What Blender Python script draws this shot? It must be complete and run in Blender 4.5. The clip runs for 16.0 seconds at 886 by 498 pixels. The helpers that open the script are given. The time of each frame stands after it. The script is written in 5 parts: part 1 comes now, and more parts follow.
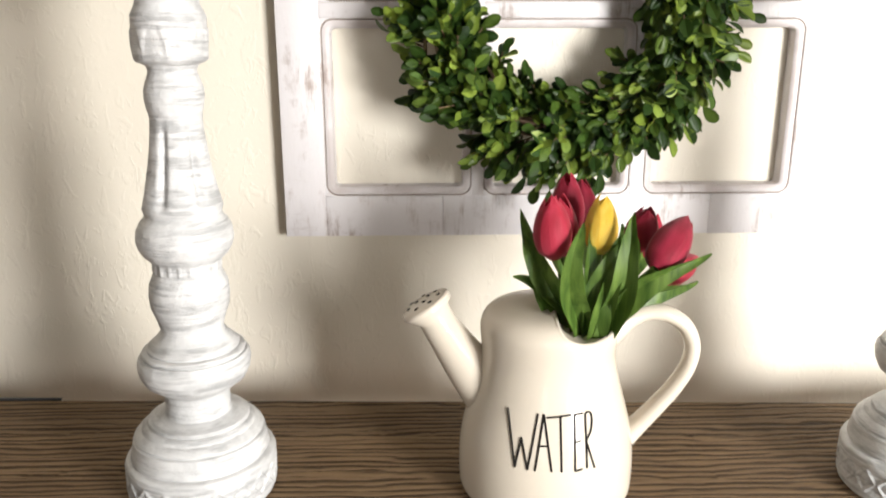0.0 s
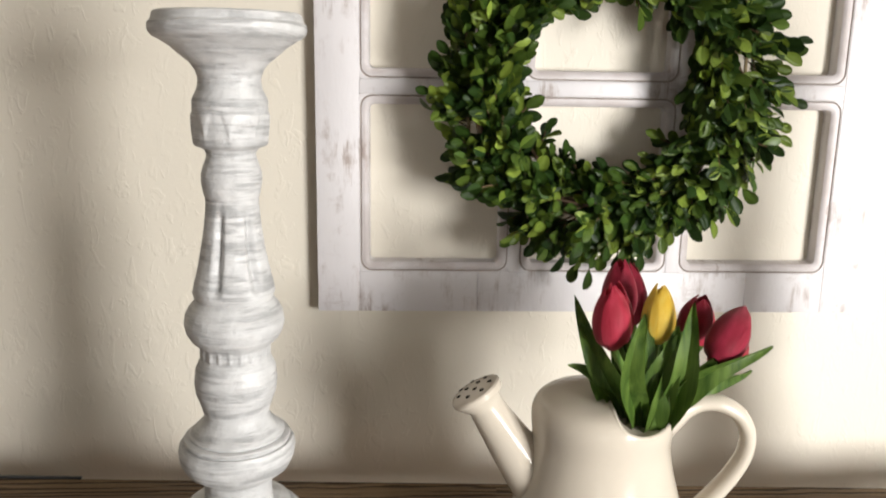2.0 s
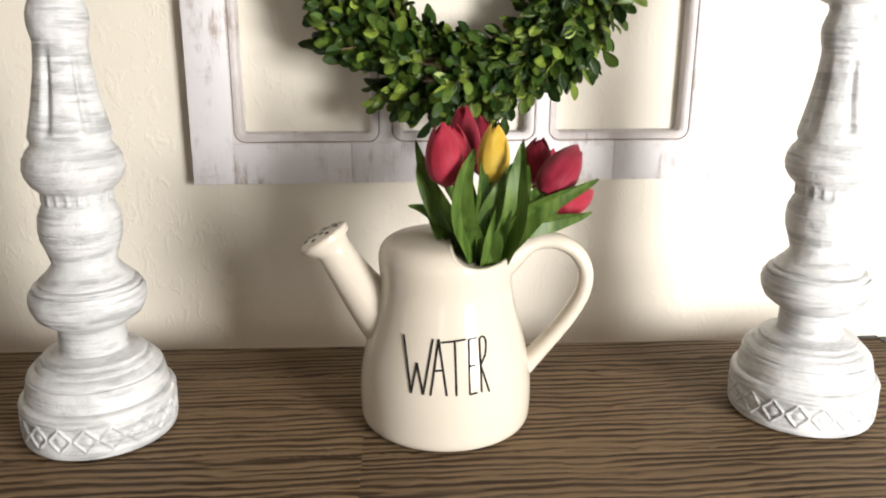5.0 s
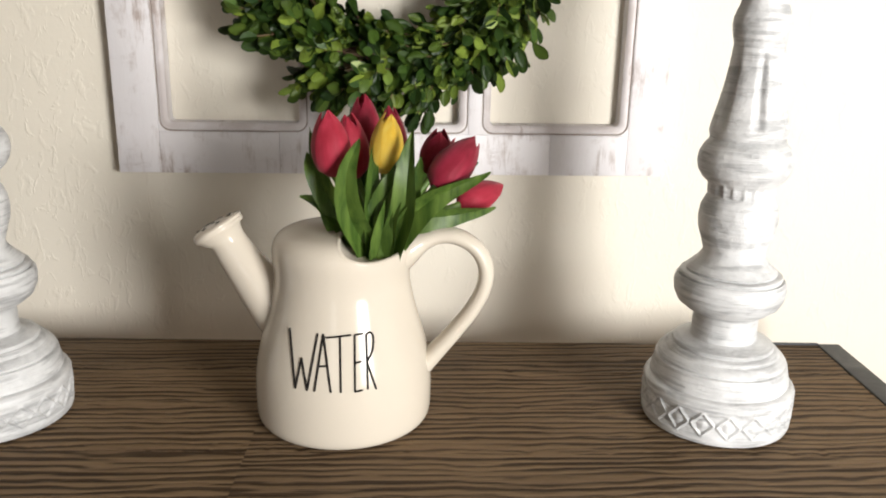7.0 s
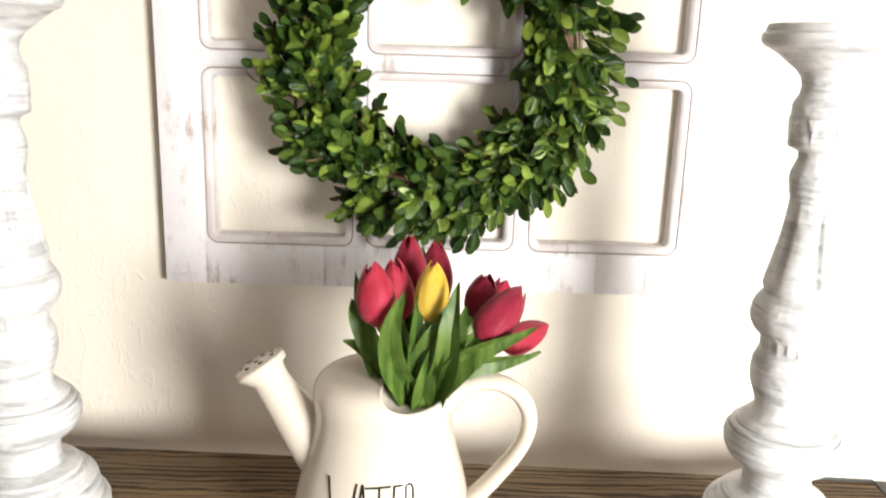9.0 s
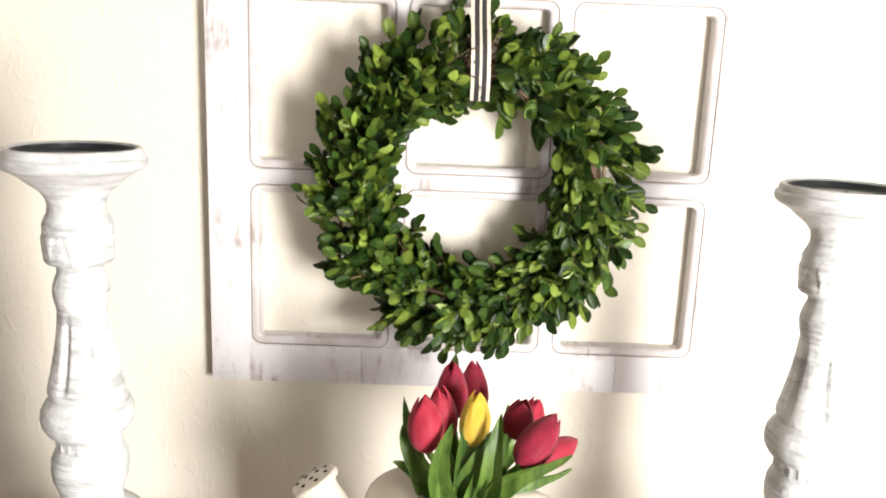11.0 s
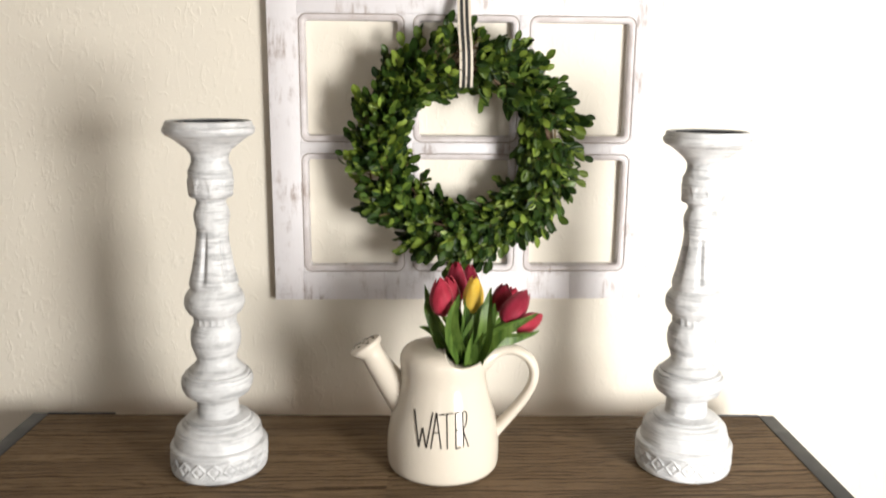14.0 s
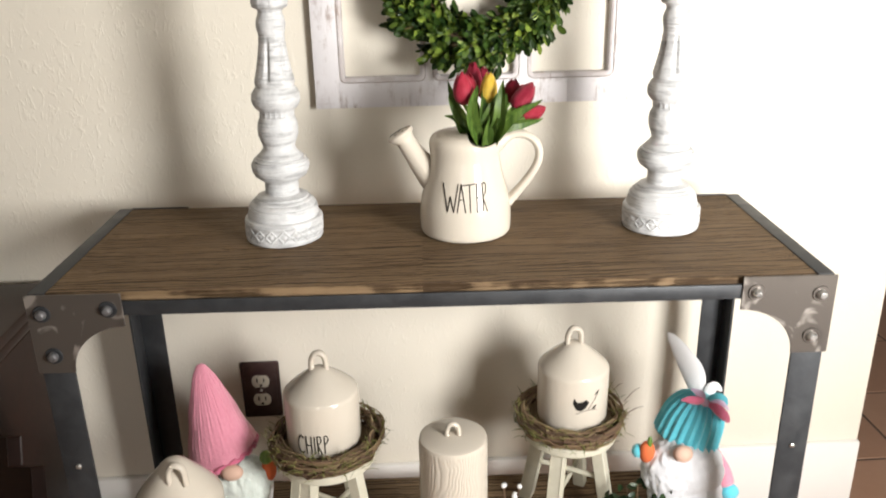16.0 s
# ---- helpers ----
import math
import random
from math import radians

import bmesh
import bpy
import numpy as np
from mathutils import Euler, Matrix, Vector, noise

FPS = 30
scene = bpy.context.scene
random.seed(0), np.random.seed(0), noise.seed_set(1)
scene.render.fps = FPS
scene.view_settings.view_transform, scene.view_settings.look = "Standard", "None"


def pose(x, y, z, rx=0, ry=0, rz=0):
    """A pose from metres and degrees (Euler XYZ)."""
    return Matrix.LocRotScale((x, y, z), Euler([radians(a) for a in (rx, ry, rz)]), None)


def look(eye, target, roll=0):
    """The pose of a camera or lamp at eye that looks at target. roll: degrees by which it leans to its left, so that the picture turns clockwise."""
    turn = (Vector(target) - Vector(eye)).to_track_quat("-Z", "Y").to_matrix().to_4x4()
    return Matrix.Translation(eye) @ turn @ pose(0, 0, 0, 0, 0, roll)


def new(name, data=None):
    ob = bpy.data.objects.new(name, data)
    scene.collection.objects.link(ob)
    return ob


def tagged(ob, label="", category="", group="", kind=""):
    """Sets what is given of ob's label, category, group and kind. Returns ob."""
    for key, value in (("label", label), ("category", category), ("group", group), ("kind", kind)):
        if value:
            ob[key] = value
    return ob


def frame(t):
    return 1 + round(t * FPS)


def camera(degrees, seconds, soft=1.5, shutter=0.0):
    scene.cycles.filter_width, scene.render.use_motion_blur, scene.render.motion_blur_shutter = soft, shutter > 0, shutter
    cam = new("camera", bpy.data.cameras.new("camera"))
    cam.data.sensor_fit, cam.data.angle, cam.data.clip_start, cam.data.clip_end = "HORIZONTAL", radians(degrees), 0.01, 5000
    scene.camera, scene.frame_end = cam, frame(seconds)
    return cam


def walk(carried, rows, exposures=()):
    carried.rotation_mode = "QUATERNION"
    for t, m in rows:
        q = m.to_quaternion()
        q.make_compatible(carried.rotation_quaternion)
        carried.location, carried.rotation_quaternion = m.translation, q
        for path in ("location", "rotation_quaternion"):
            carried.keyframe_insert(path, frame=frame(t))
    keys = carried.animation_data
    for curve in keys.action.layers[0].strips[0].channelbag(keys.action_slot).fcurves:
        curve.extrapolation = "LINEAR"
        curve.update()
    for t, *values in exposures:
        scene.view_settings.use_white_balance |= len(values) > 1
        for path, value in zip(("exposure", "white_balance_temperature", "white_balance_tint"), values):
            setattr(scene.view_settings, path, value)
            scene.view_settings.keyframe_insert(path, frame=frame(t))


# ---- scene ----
cam = camera(56.8, 16.0, soft=1.9, shutter=0.4)
PATH = [
    (0, (-0.012, 0.017, 1.155), (0.035, 1.94, 0.606), -0.1),
    (0.5, (-0.029, 0.037, 1.168), (0.052, 1.972, 0.666), 0.6),
    (1, (-0.05, 0.042, 1.19), (0.043, 1.984, 0.722), 1.0),
    (1.5, (-0.067, 0.041, 1.191), (0.026, 1.995, 0.772), 0.9),
    (2, (-0.063, 0.035, 1.178), (0.028, 1.985, 0.744), 1.0),
    (2.5, (-0.056, 0.023, 1.164), (0.042, 1.967, 0.703), 1.0),
    (3, (-0.048, 0.015, 1.152), (0.056, 1.947, 0.645), 0.8),
    (3.5, (-0.038, 0.009, 1.139), (0.076, 1.93, 0.592), 0.6),
    (4, (-0.022, 0.006, 1.131), (0.124, 1.917, 0.56), 0.4),
    (4.5, (-0.001, 0.001, 1.118), (0.17, 1.911, 0.549), 0.3),
    (5, (0.025, -0.004, 1.112), (0.198, 1.907, 0.549), 0.3),
    (5.2, (0.032, -0.005, 1.102), (0.206, 1.911, 0.555), 0.7),
    (7.3, (0.134, 0.006, 1.108), (0.224, 1.92, 0.536), 0.8),
    (7.5, (0.14, 0.006, 1.116), (0.213, 1.923, 0.551), 0.6),
    (8, (0.145, 0.012, 1.135), (0.187, 1.934, 0.582), 1.3),
    (8.5, (0.137, 0.028, 1.156), (0.151, 1.956, 0.624), 1.6),
    (9, (0.117, 0.033, 1.18), (0.13, 1.972, 0.691), 1.8),
    (9.5, (0.091, 0.028, 1.208), (0.107, 1.975, 0.751), 2.4),
    (10, (0.08, 0.022, 1.228), (0.108, 1.97, 0.78), 2.7),
    (12.3, (0.071, -0.097, 1.309), (0.094, 1.876, 0.982), 0.7),
    (12.5, (0.06, -0.121, 1.307), (0.085, 1.857, 1.01), 0.4),
    (13, (0.027, -0.192, 1.292), (0.087, 1.786, 1.003), -0.2),
    (13.5, (0.017, -0.252, 1.275), (0.118, 1.713, 0.921), 0.1),
    (14, (0.036, -0.328, 1.257), (0.128, 1.626, 0.844), 0.5),
    (14.5, (0.039, -0.42, 1.241), (0.104, 1.515, 0.741), 0.3),
    (15, (0.033, -0.488, 1.237), (0.084, 1.42, 0.642), -0.3),
    (15.5, (0.02, -0.52, 1.227), (0.073, 1.366, 0.563), -0.7),
    (16, (-0.014, -0.558, 1.21), (0.085, 1.307, 0.495), -1.1),
]

EXPOSURES = [(0.0, 0.18), (0.5, 0.18), (1.5, -0.26), (2.5, -0.24), (3.5, -0.01), (4.5, 0.0), (5.0, -0.07), (7.5, -0.40), (8.0, -0.30), (8.5, -0.06), (9.0, 0.32), (9.5, 0.55), (10.0, 0.56), (12.5, 0.02), (13.0, -0.12), (13.5, -0.12), (14.0, -0.12), (14.5, -0.30), (15.0, -0.24), (15.5, -0.02), (16.0, 0.0)]
walk(cam, [(t, look(eye, target, roll)) for t, eye, target, roll in PATH], EXPOSURES)

# ---- light ----
world = bpy.data.worlds.new("world")
scene.world = world
world.use_nodes = True
wn = world.node_tree.nodes
sky = wn.new("ShaderNodeTexSky")
sky.sky_type = "NISHITA"
sky.sun_disc = False
sky.sun_elevation = radians(35)
sky.sun_rotation = radians(120)
wn["Background"].inputs["Strength"].default_value = 0.08
world.node_tree.links.new(sky.outputs[0], wn["Background"].inputs["Color"])


def area(name, at, target, width, height, watts, colour):
    lamp = bpy.data.lights.new(name, "AREA")
    lamp.shape, lamp.size, lamp.size_y, lamp.energy, lamp.color = "RECTANGLE", width, height, watts, colour
    ob = new(name, lamp)
    ob.matrix_world = look(at, target)
    return ob


# daylight in the openings of the two windows
WIN_E = (0.90, -0.63, 1.08, 0.40, 0.60)
WIN_S = (-0.55, -2.6, 1.25, 0.5, 1.3)
area("window_light", (WIN_E[0] + 0.01, WIN_E[1] - 0.026, WIN_E[2]), (WIN_E[0] - 0.42, WIN_E[1] + 1, WIN_E[2]), WIN_E[3], WIN_E[4], 46, (1.0, 0.985, 0.962))
area("rear_window_light", (WIN_S[0], WIN_S[1] - 0.03, WIN_S[2]), (WIN_S[0], 0, WIN_S[2]), WIN_S[3], WIN_S[4], 8.5, (1.0, 0.97, 0.93))


# ---- materials ----
class Mat:
    """A small node builder."""

    def __init__(self, name):
        self.m = bpy.data.materials.new(name)
        self.m.use_nodes = True
        self.n, self.l = self.m.node_tree.nodes, self.m.node_tree.links
        self.b = self.n["Principled BSDF"]
        self.geo = self.n.new("ShaderNodeNewGeometry")
        self.obj = self.n.new("ShaderNodeTexCoord")

    def put(self, sock, v):
        if isinstance(v, bpy.types.NodeSocket):
            self.l.new(v, sock)
        elif v is not None:
            sock.default_value = v

    def coord(self, scale=(1, 1, 1), local=False):
        mp = self.n.new("ShaderNodeMapping")
        mp.inputs["Scale"].default_value = scale
        self.l.new(self.obj.outputs["Object"] if local else self.geo.outputs["Position"], mp.inputs["Vector"])
        return mp.outputs[0]

    def noise(self, vec, scale, detail=4.0, rough=0.55, dist=0.0):
        t = self.n.new("ShaderNodeTexNoise")
        self.put(t.inputs["Vector"], vec)
        t.inputs["Scale"].default_value, t.inputs["Detail"].default_value = scale, detail
        t.inputs["Roughness"].default_value, t.inputs["Distortion"].default_value = rough, dist
        return t.outputs["Fac"]

    def voronoi(self, vec, scale, feature="F1", out="Distance"):
        t = self.n.new("ShaderNodeTexVoronoi")
        t.feature = feature
        self.put(t.inputs["Vector"], vec)
        t.inputs["Scale"].default_value = scale
        return t.outputs[out]

    def ramp(self, fac, *stops):
        r = self.n.new("ShaderNodeValToRGB")
        self.put(r.inputs[0], fac)
        e = r.color_ramp.elements
        while len(e) < len(stops):
            e.new(0.5)
        for el, (p, c) in zip(e, stops):
            el.position = p
            el.color = (c, c, c, 1) if isinstance(c, (int, float)) else (*c, 1)
        return r.outputs[0]

    def mix(self, fac, a, b, mode="MIX"):
        x = self.n.new("ShaderNodeMix")
        x.data_type, x.blend_type = "RGBA", mode
        self.put(x.inputs[0], fac)
        for sock, v in ((x.inputs[6], a), (x.inputs[7], b)):
            self.put(sock, (*v, 1) if isinstance(v, tuple) and len(v) == 3 else v)
        return x.outputs[2]

    def math(self, op, a, b=0.0):
        x = self.n.new("ShaderNodeMath")
        x.operation = op
        self.put(x.inputs[0], a)
        self.put(x.inputs[1], b)
        return x.outputs[0]

    def random(self):
        """One value a piece, whether it is an object or an island of a joined mesh."""
        info = self.n.new("ShaderNodeObjectInfo")
        s = self.math("ADD", info.outputs["Random"], self.geo.outputs["Random Per Island"])
        return self.math("FRACT", s)

    def done(self, colour=None, rough=0.5, metal=0.0, bump=None, depth=0.001, strength=1.0, coat=0.0, sheen=0.0, spec=None, sub=0.0):
        self.put(self.b.inputs["Base Color"], (*colour, 1) if isinstance(colour, tuple) else colour)
        self.put(self.b.inputs["Roughness"], rough)
        self.put(self.b.inputs["Metallic"], metal)
        self.b.inputs["Coat Weight"].default_value = coat
        self.b.inputs["Coat Roughness"].default_value = 0.08
        self.b.inputs["Sheen Weight"].default_value = sheen
        if spec is not None:
            self.b.inputs["Specular IOR Level"].default_value = spec
        if sub:
            self.b.inputs["Subsurface Weight"].default_value = sub
            self.b.inputs["Subsurface Radius"].default_value = (0.01, 0.006, 0.004)
            self.b.inputs["Subsurface Scale"].default_value = 0.4
        if bump is not None:
            bp = self.n.new("ShaderNodeBump")
            bp.inputs["Distance"].default_value, bp.inputs["Strength"].default_value = depth, strength
            self.put(bp.inputs["Height"], bump)
            self.l.new(bp.outputs[0], self.b.inputs["Normal"])
        return self.m


def mat_wall():
    m = Mat("cream_plaster")
    v = m.coord()
    blotch = m.noise(v, 3.0, 5)
    trowel = m.ramp(m.noise(m.coord((1.0, 1.0, 0.55)), 95, 3, 0.55, 0.8), (0.54, 0.0), (0.66, 1.0))
    ridge = m.ramp(m.noise(m.coord((1.0, 1.0, 0.35)), 55, 3, 0.5, 1.2), (0.63, 0.0), (0.70, 1.0))
    fine = m.noise(v, 260, 3)
    h = m.math("ADD", m.math("ADD", m.math("MULTIPLY", trowel, m.ramp(m.noise(v, 9, 3), (0.35, 0.15), (0.65, 0.8))), m.math("MULTIPLY", ridge, 0.35)), m.math("MULTIPLY", fine, 0.18))
    col = m.mix(blotch, (0.70, 0.645, 0.545), (0.765, 0.715, 0.62))
    return m.done(col, 0.62, bump=h, depth=0.0010, strength=0.48)


def mat_plain(name, a, b, rough=0.6, scale=12, grain=200, depth=0.0004, **kw):
    m = Mat(name)
    v = m.coord()
    col = m.mix(m.noise(v, scale, 5), a, b)
    return m.done(col, rough, bump=m.noise(v, grain, 4), depth=depth, strength=0.5, **kw)


def mat_whitewash():
    """White paint brushed over grey, the strokes running round the turning."""
    m = Mat("whitewashed_wood")
    v = m.coord((20, 20, 250), local=True)
    stroke = m.ramp(m.noise(v, 1.0, 6, 0.66, 0.3), (0.44, 0.0), (0.60, 1.0))
    patch = m.ramp(m.noise(m.coord((1, 1, 1.6), local=True), 34, 4, 0.6), (0.36, 0.10), (0.54, 1.0))
    wear = m.math("MULTIPLY", stroke, patch)
    cloud = m.ramp(m.noise(m.coord(local=True), 60, 4, 0.6), (0.45, 0.0), (0.70, 0.30))
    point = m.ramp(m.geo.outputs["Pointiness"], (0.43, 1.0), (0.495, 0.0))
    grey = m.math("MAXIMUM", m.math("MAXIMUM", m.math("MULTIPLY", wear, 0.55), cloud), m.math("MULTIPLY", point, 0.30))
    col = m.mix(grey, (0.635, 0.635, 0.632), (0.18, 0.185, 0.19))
    h = m.math("ADD", m.noise(m.coord((50, 50, 460), local=True), 1.0, 4), m.math("SUBTRACT", m.noise(m.coord(local=True), 260, 3), m.math("MULTIPLY", wear, 0.8)))
    return m.done(col, 0.42, bump=h, depth=0.0008, strength=0.7)


def mat_frame_paint():
    m = Mat("worn_white_paint")
    v = m.coord()
    a = m.ramp(m.noise(v, 15, 5, 0.65), (0.49, 0.0), (0.61, 1.0))
    b = m.ramp(m.noise(m.coord((3.2, 1, 0.5)), 48, 5, 0.65), (0.46, 0.0), (0.64, 1.0))
    scuff = m.ramp(m.noise(m.coord((0.5, 1, 2.6)), 70, 5, 0.65), (0.58, 0.0), (0.72, 0.7))
    worn = m.math("MAXIMUM", m.math("MULTIPLY", a, b), m.math("MULTIPLY", scuff, a))
    # the paint turns brown in concave places, unevenly
    concave = m.ramp(m.geo.outputs["Pointiness"], (0.43, 0.95), (0.497, 0.0))
    point = m.math("MULTIPLY", concave, m.ramp(m.noise(v, 34, 4), (0.3, 0.35), (0.6, 1.0)))
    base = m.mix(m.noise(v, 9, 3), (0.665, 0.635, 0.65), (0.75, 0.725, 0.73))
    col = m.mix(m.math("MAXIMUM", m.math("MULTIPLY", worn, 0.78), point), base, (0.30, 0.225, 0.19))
    return m.done(col, 0.5, bump=m.math("SUBTRACT", m.noise(m.coord((1, 1, 0.3)), 160, 4), m.math("MULTIPLY", worn, 0.6)), depth=0.0006, strength=0.5)


def mat_top_wood():
    """Wire-brushed strip wood: pale ridges between dark furrows, along x."""
    m = Mat("brushed_strip_wood")
    info = m.n.new("ShaderNodeObjectInfo")
    shift = m.n.new("ShaderNodeCombineXYZ")
    m.put(shift.inputs[0], m.math("MULTIPLY", info.outputs["Random"], 7.0))
    m.put(shift.inputs[1], m.math("MULTIPLY", info.outputs["Random"], 3.1))
    add = m.n.new("ShaderNodeVectorMath")
    m.put(add.inputs[0], m.coord((1, 1, 1)))
    m.put(add.inputs[1], shift.outputs[0])

    def sc(s):
        mp = m.n.new("ShaderNodeMapping")
        mp.inputs["Scale"].default_value = s
        m.put(mp.inputs["Vector"], add.outputs[0])
        return mp.outputs[0]
    wv = m.n.new("ShaderNodeTexWave")
    wv.wave_type, wv.bands_direction, wv.wave_profile = "BANDS", "Y", "SIN"
    m.put(wv.inputs["Vector"], sc((0.30, 1, 0.3)))
    for key, val in (("Scale", 40.0), ("Distortion", 11.0), ("Detail", 3.0), ("Detail Scale", 0.55), ("Detail Roughness", 0.6)):
        wv.inputs[key].default_value = val
    streak = m.noise(sc((3.6, 165, 260)), 1.0, 4, 0.6, 0.25)
    fine = m.noise(sc((9, 620, 500)), 1.0, 4, 0.6)
    wide = m.noise(sc((2.5, 20, 5)), 1.0, 4)
    both = m.math("ADD", m.math("MULTIPLY", wv.outputs["Fac"], 0.26), m.math("ADD", m.math("MULTIPLY", streak, 0.80), m.math("MULTIPLY", fine, 0.16)))
    ridge = m.ramp(both, (0.50, 0.0), (0.60, 0.75), (0.72, 1.0))
    col = m.mix(ridge, (0.040, 0.023, 0.011), (0.200, 0.134, 0.076))
    col = m.mix(m.math("MULTIPLY", m.ramp(fine, (0.42, 0.0), (0.7, 1.0)), 0.26), col, (0.27, 0.19, 0.12))
    col = m.mix(m.math("MULTIPLY", m.ramp(wide, (0.50, 0.0), (0.7, 1.0)), 0.22), col, (0.07, 0.042, 0.026))
    tint = m.ramp(info.outputs["Random"], (0.0, (0.86, 0.86, 0.86)), (1.0, (1.12, 1.10, 1.06)))
    col = m.mix(1.0, col, tint, "MULTIPLY")
    h = m.math("ADD", ridge, m.math("MULTIPLY", fine, 0.4))
    return m.done(col, 0.62, bump=h, depth=0.0022, strength=0.9, spec=0.12)


def mat_metal(name, a, b, rough=0.45, metal=0.6):
    m = Mat(name)
    v = m.coord()
    n1 = m.noise(v, 26, 5, 0.65, 0.5)
    col = m.mix(m.ramp(n1, (0.4, 0.0), (0.66, 1.0)), a, b)
    return m.done(col, m.ramp(n1, (0.3, rough - 0.1), (0.7, rough + 0.12)), metal, bump=m.noise(v, 220, 4), depth=0.0004, strength=0.5)


def mat_plate():
    """Dull steel with burnished swirls and dark rings."""
    m = Mat("burnished_steel")
    v = m.coord()
    n1 = m.noise(v, 20, 2, 0.5, 1.6)
    col = m.mix(m.ramp(n1, (0.58, 0.0), (0.68, 1.0)), (0.105, 0.090, 0.078), (0.32, 0.29, 0.26))
    col = m.mix(m.ramp(m.noise(v, 14, 2), (0.60, 0.0), (0.74, 0.7)), col, (0.045, 0.038, 0.034))
    return m.done(col, 0.42, 0.55, bump=n1, depth=0.0004, strength=0.4)


def mat_ceramic():
    m = Mat("cream_glazed_ceramic")
    v = m.coord()
    col = m.mix(m.noise(v, 14, 3), (0.55, 0.494, 0.412), (0.585, 0.528, 0.445))
    return m.done(col, 0.13, bump=m.noise(v, 90, 2), depth=0.0002, strength=0.2, spec=0.32)


def mat_leaf(name, lo, mid, hi, rough=0.38):
    m = Mat(name)
    r = m.random()
    base = m.ramp(r, (0.0, lo), (0.45, mid), (0.74, tuple(0.72 * a + 0.28 * b for a, b in zip(mid, hi))), (1.0, hi))
    vein = m.noise(m.coord(), 220, 3)
    col = m.mix(m.math("MULTIPLY", vein, 0.35), base, lo)
    mt = m.done(col, rough, bump=vein, depth=0.0003, strength=0.4)
    m.b.inputs["Transmission Weight"].default_value = 0.0
    return mt


def mat_petal(name, a, b, edge):
    m = Mat(name)
    v = m.coord((1, 1, 0.18), local=True)
    stripes = m.noise(v, 260, 3, 0.55)
    col = m.mix(m.ramp(stripes, (0.35, 0.0), (0.7, 1.0)), a, b)
    col = m.mix(m.ramp(m.noise(m.coord(), 60, 3), (0.52, 0.0), (0.75, 0.5)), col, edge)
    return m.done(col, 0.58, bump=stripes, depth=0.0003, strength=0.35, sheen=0.2, spec=0.3)


def mat_tulip_leaf():
    m = Mat("tulip_leaf_green")
    v = m.coord((150, 150, 12))
    stripe = m.ramp(m.noise(v, 1.0, 4, 0.6), (0.3, 0.0), (0.7, 1.0))
    col = m.mix(stripe, (0.026, 0.070, 0.010), (0.250, 0.370, 0.075))
    col = m.mix(m.math("MULTIPLY", m.noise(m.coord(), 30, 3), 0.7), col, (0.070, 0.155, 0.020))
    return m.done(col, 0.42, bump=stripe, depth=0.0004, strength=0.4)


def mat_knit(name, a, b, rib=260):
    m = Mat(name)
    v = m.coord()
    col = m.mix(m.noise(v, 180, 3), a, b)
    return m.done(col, 0.85, bump=m.noise(v, rib, 4), depth=0.0012, strength=0.9, sheen=0.5)


def mat_dark_wood():
    m = Mat("dark_mahogany")
    n1 = m.noise(m.coord((4, 40, 40)), 1.0, 4, 0.6, 0.4)
    col = m.mix(n1, (0.008, 0.005, 0.004), (0.032, 0.012, 0.008))
    return m.done(col, 0.4, bump=n1, depth=0.0004, strength=0.3)


def mat_terracotta():
    m = Mat("terracotta_tile")
    v = m.coord()
    tone = m.ramp(m.random(), (0.0, (0.40, 0.235, 0.155)), (1.0, (0.50, 0.315, 0.215)))
    col = m.mix(m.noise(v, 7, 5, 0.6), tone, (0.33, 0.18, 0.115))
    return m.done(col, 0.38, bump=m.noise(v, 60, 5), depth=0.0006, strength=0.5)


def mat_fluff(name, a, b):
    m = Mat(name)
    v = m.coord((120, 120, 40))
    n1 = m.noise(v, 1.0, 5, 0.7, 0.8)
    col = m.mix(n1, a, b)
    return m.done(col, 0.95, bump=n1, depth=0.0015, strength=0.6, sheen=0.6)


def mat_twig():
    m = Mat("brown_twig")
    r = m.random()
    base = m.ramp(r, (0.0, (0.080, 0.045, 0.025)), (0.6, (0.18, 0.105, 0.058)), (1.0, (0.26, 0.19, 0.09)))
    n1 = m.noise(m.coord(), 260, 3)
    return m.done(m.mix(m.math("MULTIPLY", n1, 0.5), base, (0.04, 0.025, 0.015)), 0.75, bump=n1, depth=0.0006, strength=0.6)


WALL = mat_wall()
WHITE = mat_plain("beige_wall_paint", (0.52, 0.50, 0.46), (0.58, 0.56, 0.52), 0.6, 5, 180)
TRIM = mat_plain("white_trim_paint", (0.76, 0.74, 0.70), (0.80, 0.78, 0.74), 0.4, 8, 120, 0.0002)
WASH = mat_whitewash()
FRAME = mat_frame_paint()
GROOVE_BROWN = mat_plain("groove_brown", (0.26, 0.20, 0.165), (0.56, 0.50, 0.47), 0.7, 40, 300)
WOOD = mat_top_wood()
IRON = mat_metal("blackened_iron", (0.032, 0.034, 0.037), (0.048, 0.050, 0.053), 0.5, 0.4)
PLATE = mat_plate()
BOLT = mat_metal("bright_bolt_steel", (0.55, 0.54, 0.52), (0.75, 0.74, 0.72), 0.3, 0.9)
DULL = mat_metal("dull_bolt_steel", (0.16, 0.16, 0.165), (0.26, 0.26, 0.265), 0.45, 0.7)
CERAMIC = mat_ceramic()
INK = mat_plain("black_ink", (0.012, 0.011, 0.010), (0.02, 0.018, 0.017), 0.9, spec=0.05)
BLACK = mat_plain("black_metal_cup", (0.022, 0.028, 0.033), (0.032, 0.039, 0.045), 0.32, spec=0.5)
